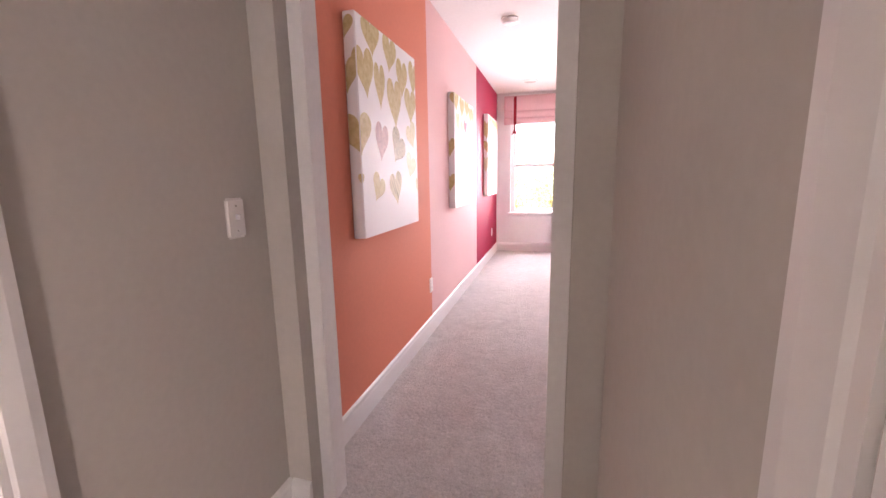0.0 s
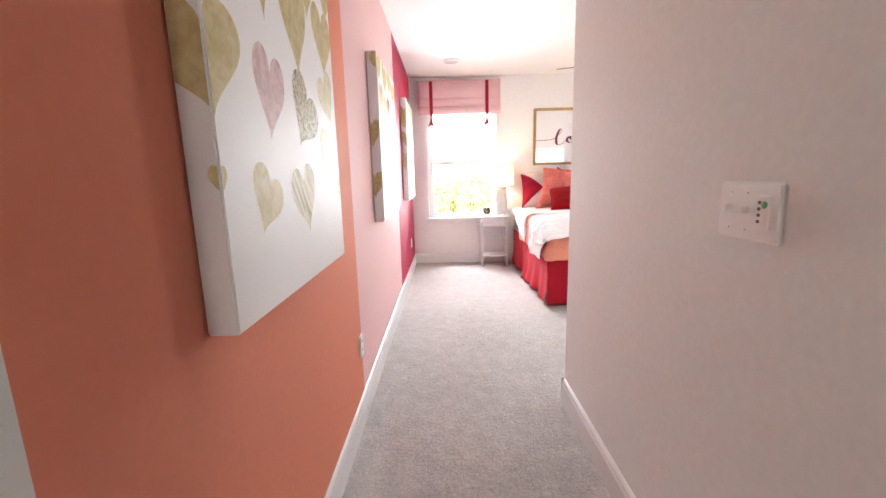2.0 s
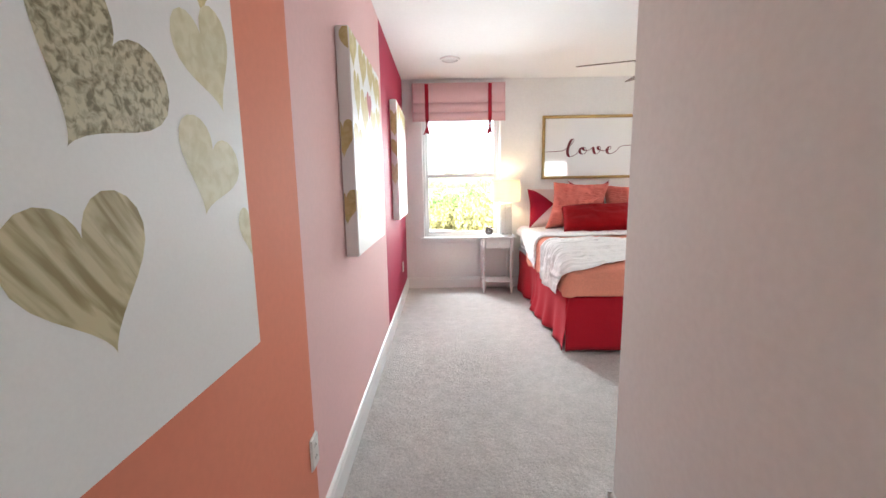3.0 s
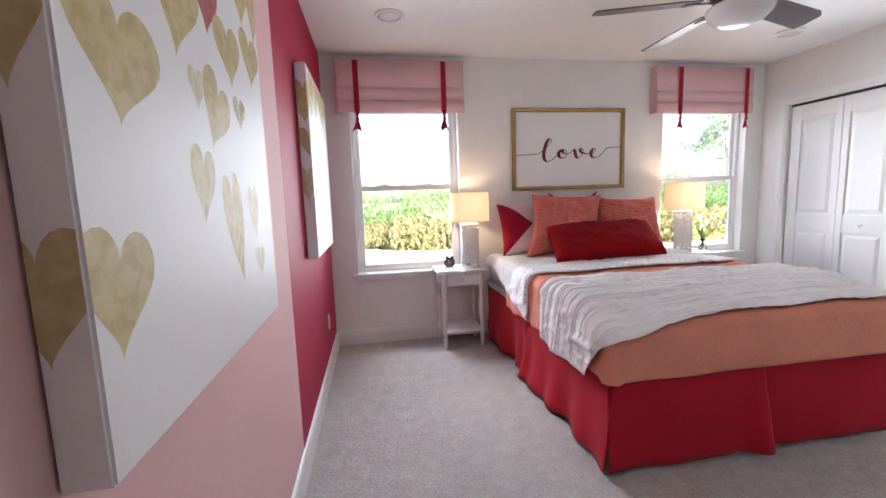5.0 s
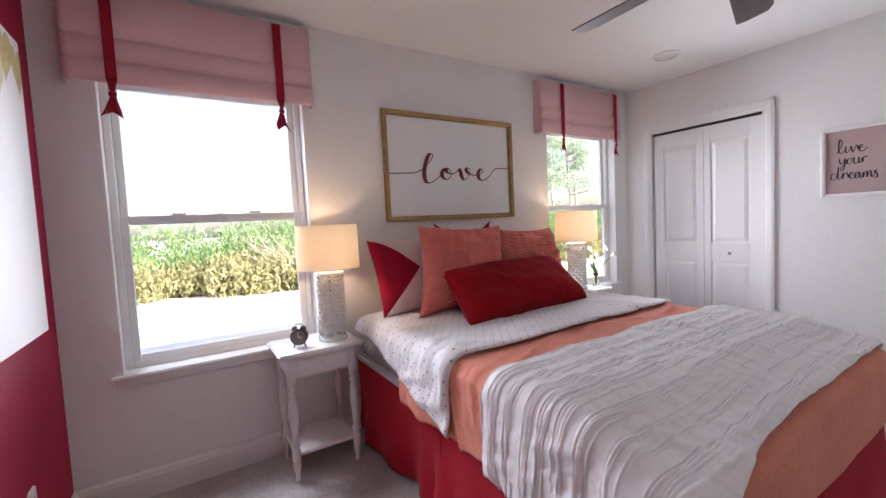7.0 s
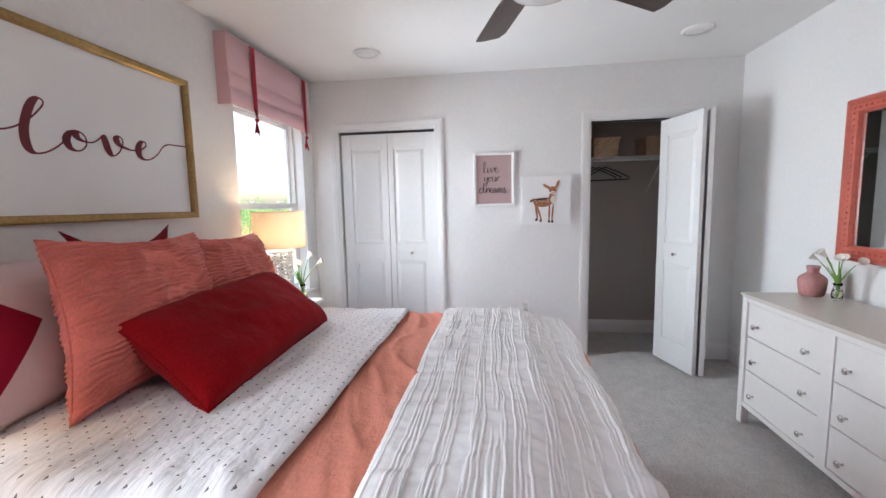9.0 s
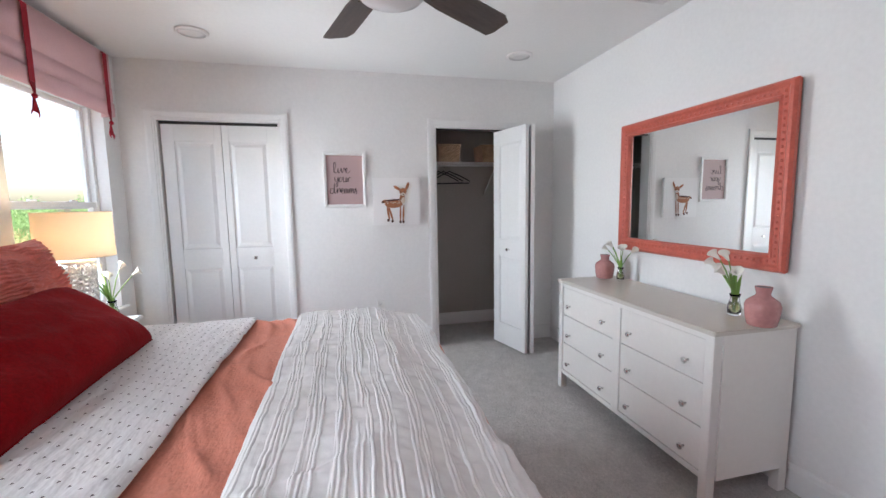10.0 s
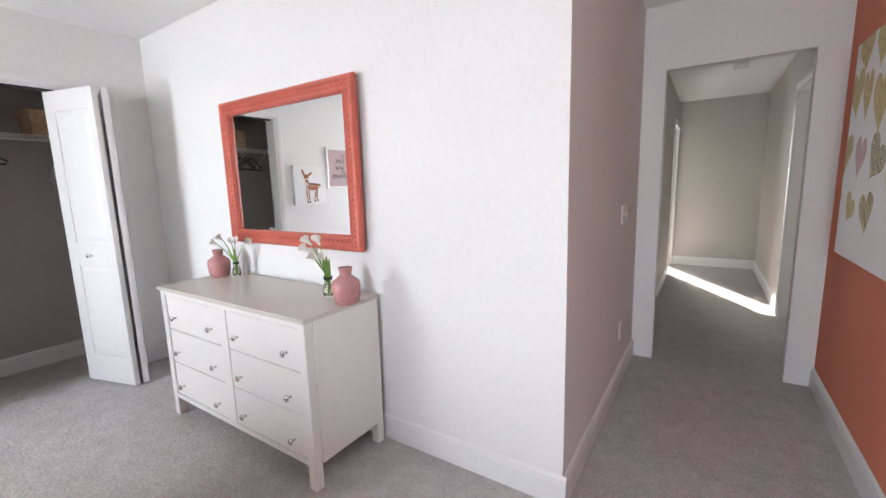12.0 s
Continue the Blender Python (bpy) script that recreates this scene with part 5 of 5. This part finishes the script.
LAYER = [0.0006 * k for k in range(12)]
for nm, a in (("leg", (0.152, 0.100, 0.008, 0.072, 16)), ("leg", (0.130, 0.108, 0.009, 0.07, 8)), ("leg", (0.235, 0.100, 0.007, 0.080, -2)), ("leg", (0.262, 0.100, 0.007, 0.080, -4)),
              ("tail", (0.098, 0.205, 0.026, 0.012, 24)), ("body", (0.182, 0.186, 0.080, 0.038, 2)), ("neck", (0.252, 0.226, 0.023, 0.052, -10)),
              ("ear", (0.212, 0.318, 0.036, 0.012, -32)), ("ear", (0.300, 0.334, 0.012, 0.038, -22)), ("head", (0.262, 0.290, 0.032, 0.029, 4))):
    blob(block, nm, *a, FUR, 0.0374 + LAYER.pop(0))
blob(block, "muzzle", 0.262, 0.266, 0.019, 0.014, 0, CREAM, 0.0445)
blob(block, "chest", 0.262, 0.212, 0.016, 0.030, -8, CREAM, 0.0445)
blob(block, "nose", 0.264, 0.264, 0.006, 0.005, 0, FUR_DARK, 0.0455)
for cx, cz in ((0.243, 0.288), (0.270, 0.289)):
    blob(block, "eye", cx, cz, 0.004, 0.006, 0, FUR_DARK, 0.0455)
for cx, cz in ((0.164, 0.034), (0.128, 0.042), (0.233, 0.026), (0.259, 0.026)):
    blob(block, "hoof", cx, cz, 0.010, 0.013, 0, FUR_DARK, 0.0445)
blob(block, "back", 0.172, 0.215, 0.070, 0.008, 4, FUR_DARK, 0.0446)
blob(block, "tail_tip", 0.085, 0.198, 0.013, 0.008, 30, FUR_DARK, 0.0446)
spots = random.Random(2)
for k in range(16):
    blob(block, "spot", 0.115 + 0.13 * (k % 8) / 7 + spots.uniform(-0.006, 0.006), 0.195 + 0.022 * (k // 8) + spots.uniform(-0.008, 0.008), 0.005, 0.004, 0, CREAM, 0.0445)


# ---- heart canvases on the accent wall ----
def heart_outline(w, h, skew=0.0, n=36):
    out = []
    for i in range(n):
        t = 2 * math.pi * i / n
        x = math.sin(t) ** 3
        z = (13 * math.cos(t) - 5 * math.cos(2 * t) - 2 * math.cos(3 * t) - math.cos(4 * t)) / 15.0
        out.append((x * w / 2 + skew * z, z * h / 2))
    return out


def clip(poly, axis, lim, keep_low):
    """Cuts a polygon at a straight edge."""
    out = []
    inside = (lambda p: p[axis] <= lim) if keep_low else (lambda p: p[axis] >= lim)
    for a, b in zip(poly, poly[1:] + poly[:1]):
        if inside(a):
            out.append(a)
        if inside(a) != inside(b):
            k = (lim - a[axis]) / (b[axis] - a[axis])
            out.append((a[0] + k * (b[0] - a[0]), a[1] + k * (b[1] - a[1])))
    return out


CD = 0.058


def heart_canvas(y0, y1, z0, z1, hearts, label):
    """A deep canvas; hearts: (along, up, width, height, turn, material), running round the near edge."""
    t = thing("heart_canvas", label, "picture", (0.003, y0, z0), group="heart canvases on the accent wall")
    W, Hh = y1 - y0, z1 - z0
    bm = bmesh.new()
    box(bm, 0, CD, 0, W, 0, Hh, 0.004, 2)
    body = part("canvas", bm, CANVAS, t)
    for k, (u, v, w, h, turn, m) in enumerate(hearts):
        lift = 0.00008 + 0.00002 * k
        c, s = math.cos(radians(turn)), math.sin(radians(turn))
        poly = [(u + x * c - z * s, v + x * s + z * c) for x, z in heart_outline(w, h)]
        poly = clip(clip(clip(poly, 1, Hh - 0.004, True), 1, 0.004, False), 0, W - 0.004, True)
        front = clip(poly, 0, 0.004, False)
        side = clip(clip(poly, 0, -0.004, True), 0, -CD + 0.003, False)
        for q, flat in ((front, True), (side, False)):
            if len(q) < 3:
                continue
            bm = bmesh.new()
            if flat:
                bm.faces.new([bm.verts.new((CD + lift, a, b)) for a, b in q])
            else:
                bm.faces.new([bm.verts.new((CD + a, -lift, b)) for a, b in q])
            part("heart", bm, m, body)
    return t


heart_canvas(4.148, 4.928, 0.920, 1.905, [
    (-0.002, 0.490, 0.25, 0.20, 4, GOLD_HEART), (-0.052, 0.735, 0.12, 0.16, 0, GOLD_HEART), (-0.052, 0.93, 0.09, 0.10, 0, GOLD_HEART), (0.000, 0.278, 0.042, 0.055, 0, GOLD_HEART),
    (0.240, 0.468, 0.16, 0.20, -9, PINK_HEART), (0.178, 0.238, 0.150, 0.145, -28, GOLD_HEART), (0.408, 0.234, 0.180, 0.188, 10, STREAK_HEART), (0.462, 0.452, 0.210, 0.195, -33, GREEN_HEART),
    (0.078, 0.765, 0.20, 0.23, 8, GOLD_HEART), (0.240, 0.735, 0.13, 0.23, 2, GOLD_HEART), (0.428, 0.685, 0.20, 0.27, 3, GOLD_HEART), (0.678, 0.705, 0.20, 0.21, 0, GOLD_HEART),
    (0.678, 0.532, 0.165, 0.165, 24, SHEEN_HEART), (0.660, 0.354, 0.175, 0.150, -20, SHEEN_HEART), (0.778, 0.236, 0.09, 0.11, 0, SHEEN_HEART),
    (0.548, 0.830, 0.17, 0.22, -4, GOLD_HEART), (0.738, 0.870, 0.16, 0.20, -6, GOLD_HEART), (0.158, 0.935, 0.20, 0.18, 6, GOLD_HEART), (0.378, 0.915, 0.18, 0.19, -8, GOLD_HEART)],
    "deep white canvas painted with gold and rose hearts on coral wall")
heart_canvas(5.944, 6.775, 0.924, 1.905, [
    (0.058, 0.230, 0.155, 0.165, -8, GOLD_HEART), (-0.045, 0.238, 0.125, 0.160, 0, GOLD_HEART), (-0.045, 0.535, 0.10, 0.17, 0, GOLD_HEART), (0.114, 0.520, 0.207, 0.175, -8, GOLD_HEART),
    (0.128, 0.735, 0.14, 0.24, 2, GOLD_HEART), (0.300, 0.690, 0.205, 0.22, -8, GOLD_HEART), (0.440, 0.742, 0.14, 0.15, -4, RED_HEART), (0.680, 0.880, 0.20, 0.19, 4, GOLD_HEART),
    (0.557, 0.672, 0.175, 0.145, 4, GOLD_HEART), (0.735, 0.715, 0.17, 0.145, -3, GOLD_HEART), (0.353, 0.540, 0.07, 0.08, 0, SHEEN_HEART), (0.447, 0.520, 0.15, 0.17, -26, GOLD_HEART),
    (0.600, 0.545, 0.09, 0.08, 0, GREEN_HEART), (0.345, 0.370, 0.11, 0.15, -8, GOLD_HEART), (0.500, 0.285, 0.12, 0.27, 9, GOLD_HEART), (0.677, 0.176, 0.075, 0.08, 0, SHEEN_HEART), (0.650, 0.310, 0.09, 0.15, 4, SHEEN_HEART),
    (0.060, 0.925, 0.20, 0.18, 6, GOLD_HEART), (0.290, 0.900, 0.20, 0.20, -6, GOLD_HEART), (0.500, 0.915, 0.19, 0.19, 4, GOLD_HEART), (0.800, 0.870, 0.12, 0.20, -4, GOLD_HEART)],
    "deep white canvas painted with gold hearts on pale pink wall")
heart_canvas(7.766, 8.630, 0.942, 1.978, [
    (-0.02, 0.86, 0.20, 0.24, 0, GOLD_HEART), (-0.01, 0.64, 0.13, 0.16, 0, GOLD_HEART), (-0.03, 0.42, 0.12, 0.20, 0, SHEEN_HEART), (0.16, 0.95, 0.20, 0.20, 8, GOLD_HEART), (0.12, 0.84, 0.12, 0.16, 0, SHEEN_HEART),
    (0.36, 0.96, 0.18, 0.18, -6, GOLD_HEART), (0.30, 0.87, 0.14, 0.16, 4, SHEEN_HEART), (0.54, 0.95, 0.18, 0.19, 6, GOLD_HEART), (0.70, 0.95, 0.16, 0.19, -4, GOLD_HEART), (0.62, 0.86, 0.11, 0.15, 0, SHEEN_HEART), (0.82, 0.93, 0.12, 0.18, 0, GOLD_HEART)],
    "deep white canvas painted with gold hearts on crimson wall")


# ---- valances ----
def valance(x0, x1, r0, r1):
    t = thing("window_valance", "pale pink folded fabric valance tied with crimson ribbons", "valance", ((x0 + x1) / 2, YW, 1.965), group="window valances")
    w, h, d = (x1 - x0) / 2, 0.418, 0.075
    bm = bmesh.new()
    rows = []
    prof = [(0.0, 0.0), (0.010, 0.004), (0.012, 0.05), (0.010, 0.093), (-0.004, 0.100), (0.006, 0.104), (0.007, 0.16), (0.004, 0.196), (-0.004, 0.202), (0.002, 0.206), (0.002, h)]
    n = 40
    for o, z in prof:
        rows.append([bm.verts.new((-w + 2 * w * i / n, -d - o - 0.003 * n3(i * 0.35, z * 9, x0, 1), z + 0.004 * n3(i * 0.2, 1, x0, 1) * (1 - z / h))) for i in range(n + 1)])
    for a, b in zip(rows, rows[1:]):
        for i in range(n):
            f = bm.faces.new((a[i], a[i + 1], b[i + 1], b[i]))
            f.smooth = True
    back = [[bm.verts.new((sx * w, 0, z)) for _, z in prof] for sx in (-1, 1)]
    for col, bk in ((0, back[0]), (n, back[1])):
        for k in range(len(prof) - 1):
            bm.faces.new((rows[k][col], rows[k + 1][col], bk[k + 1], bk[k]))
    bm.faces.new([*rows[-1], back[1][-1], back[0][-1]])
    body = part("fabric", bm, PINK_VALANCE, t)
    for rx, seed in ((r0 - (x0 + x1) / 2, 1), (r1 - (x0 + x1) / 2, 2)):
        sgn = -1 if seed == 1 else 1
        bm = bmesh.new()
        box(bm, rx - 0.021, rx + 0.021, -d - 0.019, -d - 0.0155, 0.02, h - 0.012, 0.001)
        box(bm, rx - 0.021, rx + 0.021, -d - 0.017, -d - 0.006, h - 0.014, h - 0.011)
        rb = part("ribbon", bm, RIBBON, t)
        bm = bmesh.new()
        a = [(-0.021, 0.02), (-0.008, -0.045), (-0.010, -0.06), (-0.034, -0.125), (-0.038 + 0.012 * sgn, -0.155)]
        b = [(0.021, 0.02), (0.008, -0.045), (0.010, -0.06), (0.026, -0.120), (0.038 + 0.006 * sgn, -0.158)]
        last = None
        for k, ((xa, za), (xb, zb)) in enumerate(zip(a, b)):
            row = []
            for i in range(7):
                q = i / 6
                row.append(bm.verts.new((rx + xa + (xb - xa) * q, -d - 0.017 - 0.010 * math.sin(q * 9 + seed) * (k > 2) - 0.006 * (k == 1), za + (zb - za) * q + (0.028 * (1 - abs(2 * q - 1)) if k == 4 else 0))))
            if last:
                for i in range(6):
                    bm.faces.new((last[i], last[i + 1], row[i + 1], row[i])).smooth = True
            last = row
        tail = part("ribbon_tail", bm, RIBBON, rb)
        so = tail.modifiers.new("thickness", "SOLIDIFY")
        so.thickness = 0.002
        bm = bmesh.new()
        bmesh.ops.create_uvsphere(bm, u_segments=12, v_segments=8, radius=0.016, matrix=Matrix.Translation((rx, -d - 0.02, -0.052)) @ Matrix.Diagonal((1, 0.8, 0.9, 1)))
        part("knot", bm, RIBBON, rb, smooth=True)
    return t


valance(0.122, 1.178, 0.287, 1.003)
valance(2.985, 4.022, 3.232, 3.94)


# ---- ceiling fittings ----
def disc_light(x, y):
    t = thing("recessed_light", "unlit round white disc light on the ceiling", "ceiling light", (x, y, H), group="ceiling disc lights")
    bm = bmesh.new()
    lathe(bm, [(0.096, 0.0), (0.096, -0.006), (0.088, -0.012), (0.079, -0.014), (0.079, -0.003)], 36)
    part("trim_ring", bm, PLASTIC, t)
    bm = bmesh.new()
    lathe(bm, [(0.078, -0.004), (0.078, -0.0125), (0.04, -0.0145), (0.002, -0.015)], 36)
    part("diffuser", bm, OPAL, t)


for x, y in ((0.54, 8.27), (3.645, 8.29), (3.645, 6.055)):
    disc_light(x, y)


def smoke_alarm(x, y):
    t = thing("smoke_alarm", "round white smoke alarm on the ceiling", "smoke alarm", (x, y, H))
    bm = bmesh.new()
    lathe(bm, [(0.068, 0.0), (0.068, -0.012), (0.064, -0.014), (0.064, -0.026), (0.052, -0.036), (0.020, -0.039), (0.002, -0.039)], 32)
    part("body", bm, PLASTIC, t)
    bm = bmesh.new()
    lathe(bm, [(0.010, -0.039), (0.010, -0.042), (0.002, -0.042)], 14)
    part("button", bm, PLASTIC, t)


smoke_alarm(0.515, 6.0)
smoke_alarm(0.415, 1.58)


def vent(x0, x1, y0, y1):
    t = thing("ceiling_vent", "white louvred ceiling air vent", "vent", ((x0 + x1) / 2, (y0 + y1) / 2, H))
    w, d = (x1 - x0) / 2, (y1 - y0) / 2
    # dark sheet on the ceiling for the shade behind the slats
    bm = bmesh.new()
    box(bm, -w, w, -d, d, -0.003, -0.001)
    part("duct_shade", bm, VENT_SHADE, t)
    bm = bmesh.new()
    for a in ((-w, w, -d, -d + 0.022), (-w, w, d - 0.022, d), (-w, -w + 0.022, -d + 0.022, d - 0.022), (w - 0.022, w, -d + 0.022, d - 0.022), (-0.006, 0.006, -d + 0.022, d - 0.022)):
        box(bm, *a, -0.012, -0.003, 0.002)
    part("frame", bm, PLASTIC, t)
    n = int((2 * d - 0.05) / 0.017)
    sl = bmesh.new()
    box(sl, -w + 0.022, w - 0.022, -0.006, 0.006, -0.0008, 0.0008)
    me = mesh_of("slat", sl, PLASTIC)
    for k in range(n):
        ob = new("slat", me)
        ob.parent = t
        ob.matrix_local = pose(0, -d + 0.032 + k * 0.017, -0.008, 38, 0, 0)


vent(2.41, 2.735, 5.575, 5.88)
vent(0.46, 0.77, 1.78, 1.96)

# ceiling fan
FX, FY, DROP = 2.105, 7.205, -0.055
fan = thing("ceiling_fan", "ceiling fan with five dark walnut blades and a white light bowl", "ceiling fan", (FX, FY, H))
bm = bmesh.new()
lathe(bm, [(0.07, 0.0), (0.07, -0.02), (0.045, -0.05), (0.014, -0.058), (0.014, -0.15 + DROP), (0.05, -0.16 + DROP)], 32)
part("canopy", bm, BRONZE, fan)
bm = bmesh.new()
lathe(bm, [(0.04, -0.155), (0.095, -0.168), (0.118, -0.19), (0.122, -0.24), (0.108, -0.268), (0.115, -0.285), (0.115, -0.30)], 40, Matrix.Translation((0, 0, DROP)))
part("motor", bm, BRONZE, fan)
bm = bmesh.new()
lathe(bm, [(0.135, -0.298), (0.138, -0.31), (0.130, -0.335), (0.105, -0.362), (0.06, -0.380), (0.002, -0.386)], 40, Matrix.Translation((0, 0, DROP)))
part("light_bowl", bm, OPAL, fan)
for k in range(5):
    holder = Matrix.Rotation(radians(FAN_TURN + 72 * k), 4, "Z") @ Matrix.Translation((0, 0, -0.265 + DROP)) @ Matrix.Rotation(radians(-13), 4, "X")
    bm = bmesh.new()
    out = [(0.175, -0.050), (0.30, -0.064), (0.60, -0.072), (0.650, -0.052), (0.655, 0.030), (0.640, 0.066), (0.30, 0.064), (0.175, 0.050)]
    lo = [bm.verts.new((x, y, -0.003)) for x, y in out]
    hi = [bm.verts.new((x, y, 0.003)) for x, y in out]
    bm.faces.new(lo[::-1])
    bm.faces.new(hi)
    for i in range(len(out)):
        bm.faces.new((lo[i], lo[(i + 1) % len(out)], hi[(i + 1) % len(out)], hi[i]))
    blade = part("blade", bm, BLADE, fan, at=holder)
    bm = bmesh.new()
    box(bm, 0.10, 0.24, -0.018, 0.018, -0.012, -0.004, 0.003)
    box(bm, 0.19, 0.245, -0.035, 0.035, -0.010, -0.004, 0.003)
    part("blade_iron", bm, BRONZE, blade)


# ---- switches and outlets ----
def plate(name, label, m, w, h, kind):
    """Wall plate; local x along the wall, y out of it."""
    t = thing(name, label, "switch" if kind != "outlet" else "outlet")
    t.matrix_world = m
    bm = bmesh.new()
    box(bm, -w / 2, w / 2, -0.004, 0.0085, -h / 2, h / 2, 0.006, 3)
    body = part("plate", bm, PLASTIC, t)
    if kind == "outlet":
        for z in (-0.021, 0.021):
            bm = bmesh.new()
            box(bm, -0.015, 0.015, 0.005, 0.0085, z - 0.014, z + 0.014, 0.004, 2)
            soc = part("socket", bm, PLASTIC, body)
            bm = bmesh.new()
            for x in (-0.006, 0.006):
                box(bm, x - 0.001, x + 0.001, 0.0084, 0.0092, z - 0.003, z + 0.006)
            part("slot", bm, DARK, soc)
    else:
        n = 1 if kind == "single" else 3
        for k in range(n):
            x = 0 if n == 1 else (-0.046 + 0.046 * k)
            if n == 3 and k == 0:
                bm = bmesh.new()
                box(bm, x - 0.015, x + 0.015, 0.006, 0.013, -0.034, 0.034, 0.003)
                control = part("fan_control", bm, PLASTIC, body)
                for q in range(4):
                    bm = bmesh.new()
                    lathe(bm, [(0.0034, 0.0), (0.0034, 0.0025), (0.0005, 0.003)], 10, Matrix.Translation((x + 0.008, 0.0125, 0.020 - 0.012 * q)) @ Matrix.Rotation(radians(-90), 4, "X"))
                    part("button", bm, BUTTON_GREY, control)
                bm = bmesh.new()
                lathe(bm, [(0.007, 0.0), (0.007, 0.002), (0.0005, 0.0028)], 14, Matrix.Translation((x - 0.004, 0.0125, 0.016)) @ Matrix.Rotation(radians(-90), 4, "X"))
                part("button", bm, BUTTON_GREEN, control, "green button")
                continue
            bm = bmesh.new()
            box(bm, x - 0.005, x + 0.005, 0.006, 0.022, -0.004, 0.012, 0.002)
            part("toggle", bm, PLASTIC, body)
            for z in (-0.036, 0.036):
                bm = bmesh.new()
                lathe(bm, [(0.0032, 0.0), (0.0028, 0.0012), (0.0004, 0.0016)], 10, Matrix.Translation((x, 0.0082, z)) @ Matrix.Rotation(radians(-90), 4, "X"))
                part("screw", bm, CHROME, body)
    return t


EASTWARD, WESTWARD, SOUTHWARD, NORTHWARD = -90, 90, 180, 0
plate("wall_outlet", "white duplex outlet on the coral and pink wall", pose(XL, 5.352, 0.378, 0, 0, EASTWARD), 0.07, 0.115, "outlet")
plate("wall_outlet", "white duplex outlet on the crimson wall", pose(XL, 8.49, 0.370, 0, 0, EASTWARD), 0.07, 0.115, "outlet")
plate("wall_outlet", "white duplex outlet on the closet wall", pose(XR, 7.115, 0.425, 0, 0, WESTWARD), 0.07, 0.115, "outlet")
plate("wall_outlet", "white duplex outlet on the passage wall", pose(XH, 4.245, 0.362, 0, 0, WESTWARD), 0.07, 0.115, "outlet")
plate("light_switch", "white triple switch plate with a fan control", pose(XH, 4.272, 1.108, 0, 0, WESTWARD), 0.168, 0.118, "double")
plate("light_switch", "white single toggle switch on the hall wall", pose(0.0, 3.427, 1.090, 0, 0, EASTWARD), 0.072, 0.118, "single")
